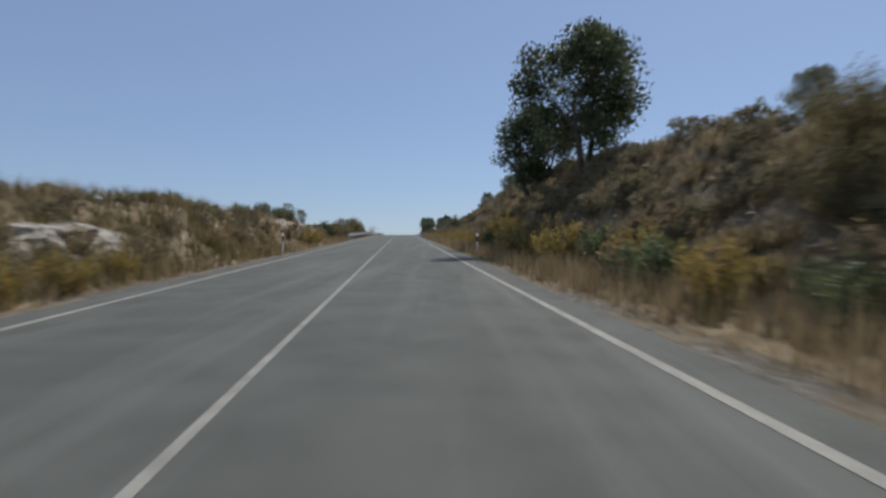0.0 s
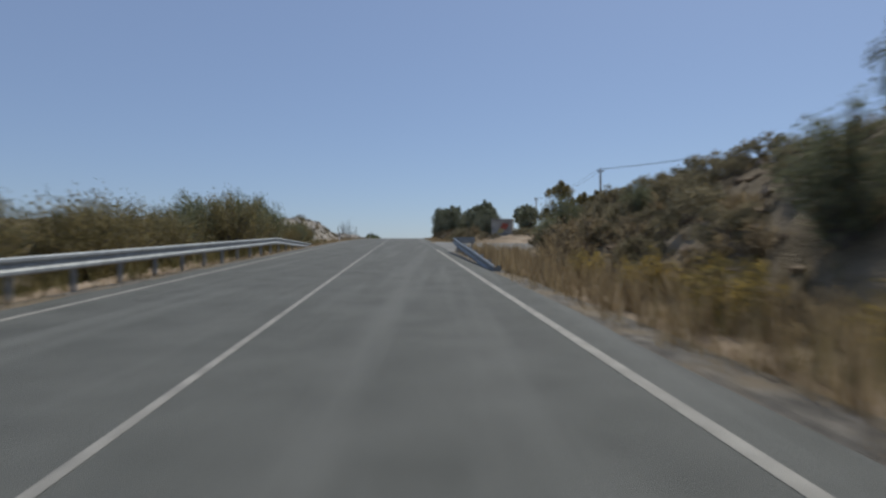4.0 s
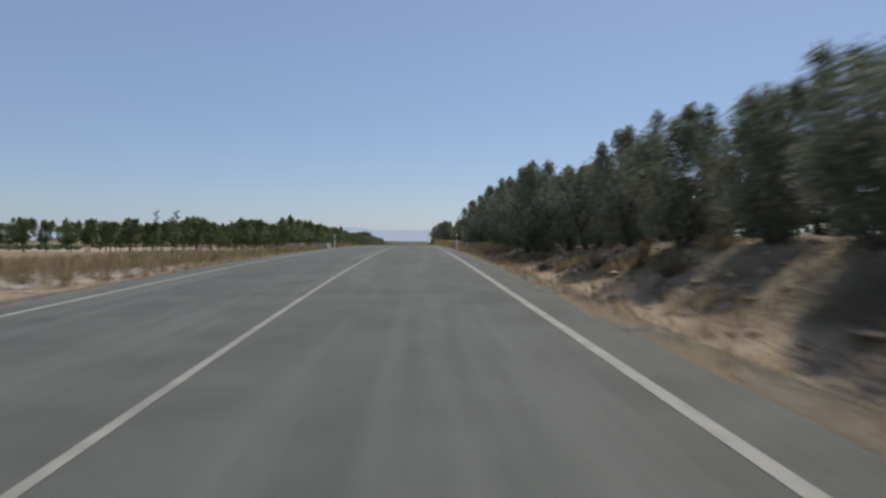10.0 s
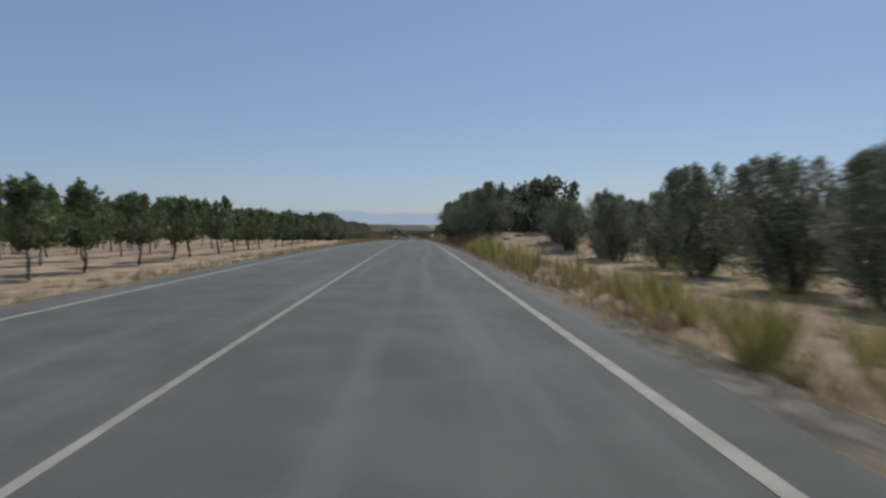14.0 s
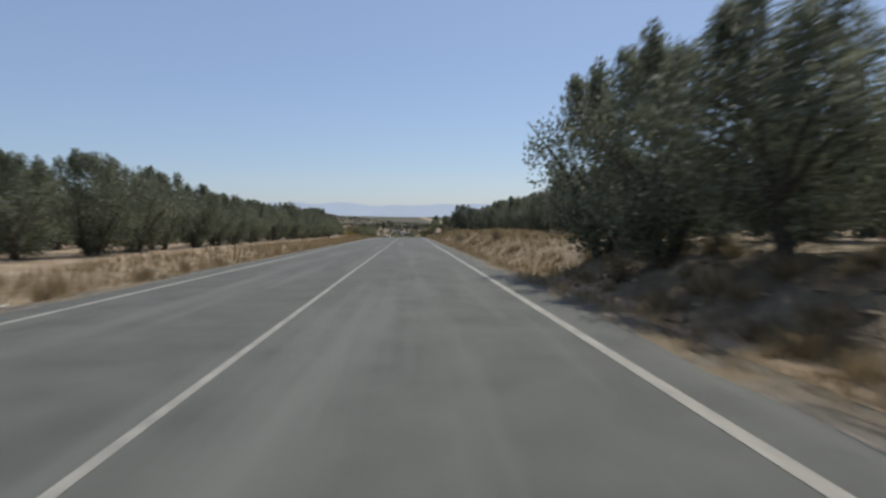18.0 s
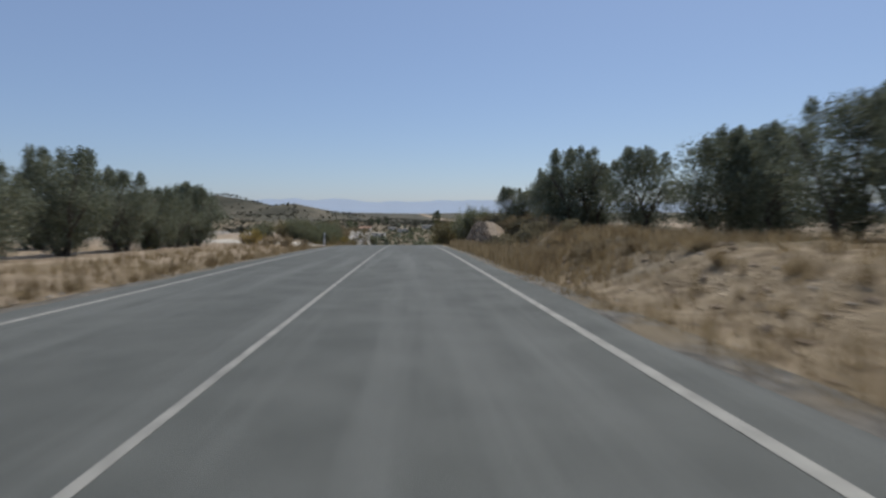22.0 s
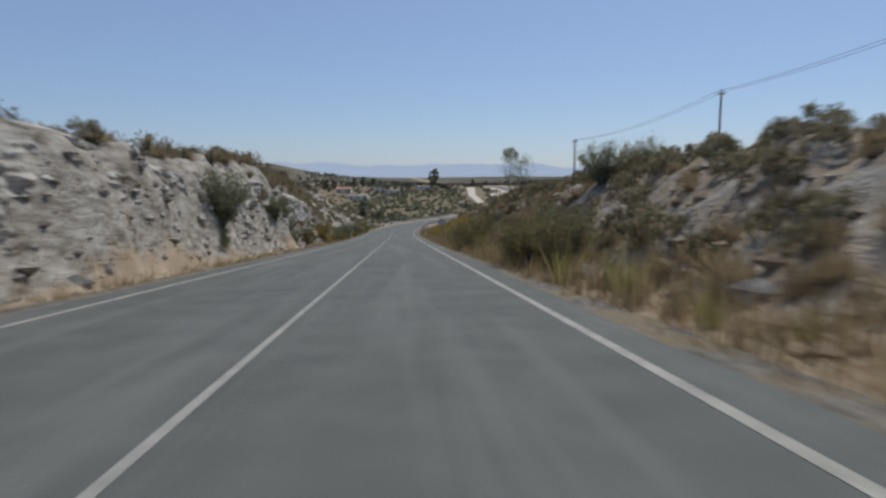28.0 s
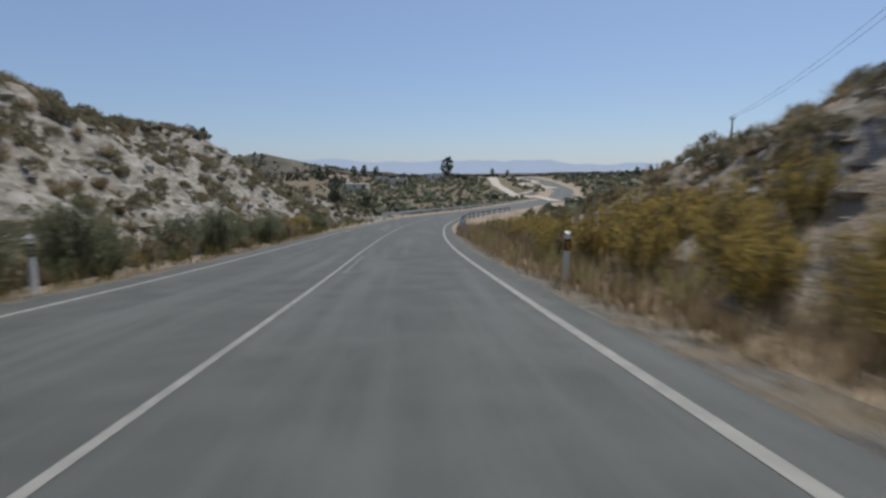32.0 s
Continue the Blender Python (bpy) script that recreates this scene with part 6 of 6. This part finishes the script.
def wall_stones():
    n, m = 90, 14
    v = []
    for i in range(n + 1):
        y = 416.2 + 13.6 * i / n
        for k in range(m + 1):
            x, z = wall_at(y, k / m)
            v.append((x - .10 * float(vnoise(y * 3.1, z * 3.4, 5.0)), y, z - .35 * (k == 0)))
        x, z = wall_at(y, 1)
        v += [(x + .5, y, z + .05), (x + 1.3, y, z - .5), (x + 1.3, y, z - 2.2)]
    w = m + 4
    f = [(i * w + k, i * w + k + 1, (i + 1) * w + k + 1, (i + 1) * w + k) for i in range(n) for k in range(w - 1)] + [tuple(range(w))[::-1], tuple(n * w + k for k in range(w))]
    wall = tagged(new("retaining_wall", mesh_of("retaining_wall", v, f, M["mortar"])), "rough brown stone wall holding the bank", "stone wall", kind="structure")
    kinds = []
    for k in range(8):
        rng = np.random.default_rng(900 + k)
        kinds.append(mesh_of("stone", ROCK_V * (1 + .16 * rng.normal(size=(9, 1))) * np.array([.62, 1, .86]), ROCK_F, M["wallstone"]))
    z = .05
    while z < 1.85:
        h = random.uniform(.15, .24)
        y = 416.4 + random.random() * .3
        while y < 429.6:
            wd = random.uniform(.18, .52)
            top = float(np.interp(y, *WALL))
            if z + h * .5 < top and random.random() < .86:
                x, zz = wall_at(y, min(1, (z + h / 2 + random.uniform(-.06, .06)) / top))
                ob = part("stone", random.choice(kinds), None, wall)
                ob.matrix_basis = Matrix.LocRotScale((x - random.uniform(-.05, .06), y + wd / 2, zz), Euler((random.uniform(-.5, .5), random.uniform(-.3, .3), random.choice((0, 3.14)) + random.uniform(-.3, .3))), (random.uniform(.08, .15), wd * .48, h * random.uniform(.52, .85)))
            y += wd * 1.06
        z += h
    rng = np.random.default_rng(931)
    v, f = [], []
    for k in range(900):
        y = rng.uniform(416.6, 429.6)
        x, zz = wall_at(y, rng.uniform(.04, 1))
        p = ROCK_V @ np.array(Euler(tuple(rng.uniform(-3, 3, 3))).to_matrix()) * rng.uniform(.035, .10) * np.array([.8, 1.2, .8])
        f += [tuple(i + len(v) for i in t) for t in ROCK_F]
        v += [tuple(q) for q in p + np.array([x - rng.uniform(.02, .10), y, zz])]
    tagged(part("small_stones", mesh_of("small_stones", v, f, M["wallstone"]), None, wall), kind="stuff")


# houses of the far hamlet
def house(x, y, w, l, h, turn, pitched=True):
    e = new("farmhouse")
    e.matrix_basis = Matrix.LocRotScale((x, y, float(ground_z(x, y)) - .3), Euler((0, 0, turn)), None)
    part("house_body", box_bm(-w / 2, w / 2, -l / 2, l / 2, 0, h), M["house_white"], e)
    bm = bmesh.new()
    if pitched:
        a = [bm.verts.new(p) for p in [(-w / 2 - .3, -l / 2 - .3, h), (w / 2 + .3, -l / 2 - .3, h), (w / 2 + .3, l / 2 + .3, h), (-w / 2 - .3, l / 2 + .3, h), (-w / 2 - .3, 0, h + l * .22), (w / 2 + .3, 0, h + l * .22)]]
        for q in ((0, 1, 5, 4), (2, 3, 4, 5), (0, 4, 3), (1, 2, 5), (3, 2, 1, 0)):
            bm.faces.new([a[i] for i in q])
    else:
        box(bm, -w / 2 - .2, w / 2 + .2, -l / 2 - .2, l / 2 + .2, h, h + .25)
    part("roof", bm, M["roof_tile"] if pitched else M["house_white"], e)
    k = -w / 2 + 1.4
    while k < w / 2 - 2.4:
        part("window", box_bm(k, k + .9, -l / 2 - .04, -l / 2, 1.0, 2.1), M["dark_gap"], e, "dark window")
        k += 4.2
    part("door", box_bm(w / 2 - 1.6, w / 2 - .6, -l / 2 - .05, -l / 2, 0.3, 2.3), M["dark_gap"], e, "dark door")
    tagged(e, "low whitewashed farmhouse far off in the valley", "house", "far farmhouses")


for x, y, w, l, h, turn, p in [(-4, 862, 7, 6, 3.0, .3, False), (-22, 826, 11, 6, 2.6, -.2, False), (-13, 884, 6, 5, 3.0, .3, False), (16, 905, 8, 6, 3.0, .2, False), (150, 880, 16, 7, 3, .2, False), (-34, 872, 9, 6, 2.8, -.1, True)]:
    house(x, y, w, l, h, turn, p)
plant(PINE[0], "pine_tree", 29, 1000, 1.75, "tall dark pine standing alone on the skyline", "tree", sink=2.4)
for x, y, s in [(-34, 960, .8), (-28, 965, .85), (-20, 962, .75), (-48, 900, .8), (-44, 906, .7), (60, 990, .6), (70, 985, .55), (130, 900, .6), (140, 905, .6)]:
    plant(PINE[0], "pine_tree", x, y, s, "dark round-headed pine in the far valley", "tree", "far pines")

# mountains on the skyline, a backdrop that glows in the colour of haze
def ridge(name, y, height, seed, x0=-4200, x1=4200):
    rng = np.random.default_rng(seed)
    xs = np.linspace(x0, x1, 260)
    hs = height * (.55 + .35 * fbm(xs * .0016 + seed, np.zeros_like(xs)) + .12 * fbm(xs * .008, np.ones_like(xs)))
    v = [(float(x), y, -60.0) for x in xs] + [(float(x), y, float(h)) for x, h in zip(xs, hs)] + [(float(x), y + 250, -60.0) for x in xs]
    n = len(xs)
    f = [(i, i + 1, n + i + 1, n + i) for i in range(n - 1)] + [(n + i, n + i + 1, 2 * n + i + 1, 2 * n + i) for i in range(n - 1)]
    tagged(new(name, mesh_of(name, v, f, M["mountain"], True)), "mountain range on the horizon with its blue-grey haze as a glow", "mountains", kind="structure")


def agave(x, y, h):
    e = new("agave")
    e.location = (x, y, float(ground_z(x, y)) - .05)
    part("stalk", tube_bm([(0, 0, 0), (.05, 0, h * .6), (.02, .05, h)], .05, .02, 6), M["twig"], e, "dry flower stalk")
    for k in range(12):
        a = k * 2.4
        bm = bmesh.new()
        c, s = math.cos(a), math.sin(a)
        p = [bm.verts.new(q) for q in ((-s * .07, c * .07, 0), (s * .07, -c * .07, 0), (c * .5 + s * .04, s * .5 - c * .04, .45), (c * .5 - s * .04, s * .5 + c * .04, .45), (c * .75, s * .75, .6))]
        bm.faces.new(p[:4]); bm.faces.new((p[3], p[2], p[4]))
        part("leaf", bm, M["broom"], e)
    for k in range(7):
        a = k * 2.1
        part("flower_head", tube_bm([(0, 0, h * (.7 + .04 * k)), (math.cos(a) * .22, math.sin(a) * .22, h * (.7 + .04 * k) + .12)], .03, .05, 5), M["twig"], e)
    tagged(e, "dried agave with a tall flower stalk in the field", "agave", "agaves")


for x, y, h in [(-14.5, 214, 3.4), (-15.6, 216, 3.0), (-17.0, 217, 3.5), (-19.5, 219, 3.0)]:
    agave(x, y, h)

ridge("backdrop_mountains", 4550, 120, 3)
wall_stones()
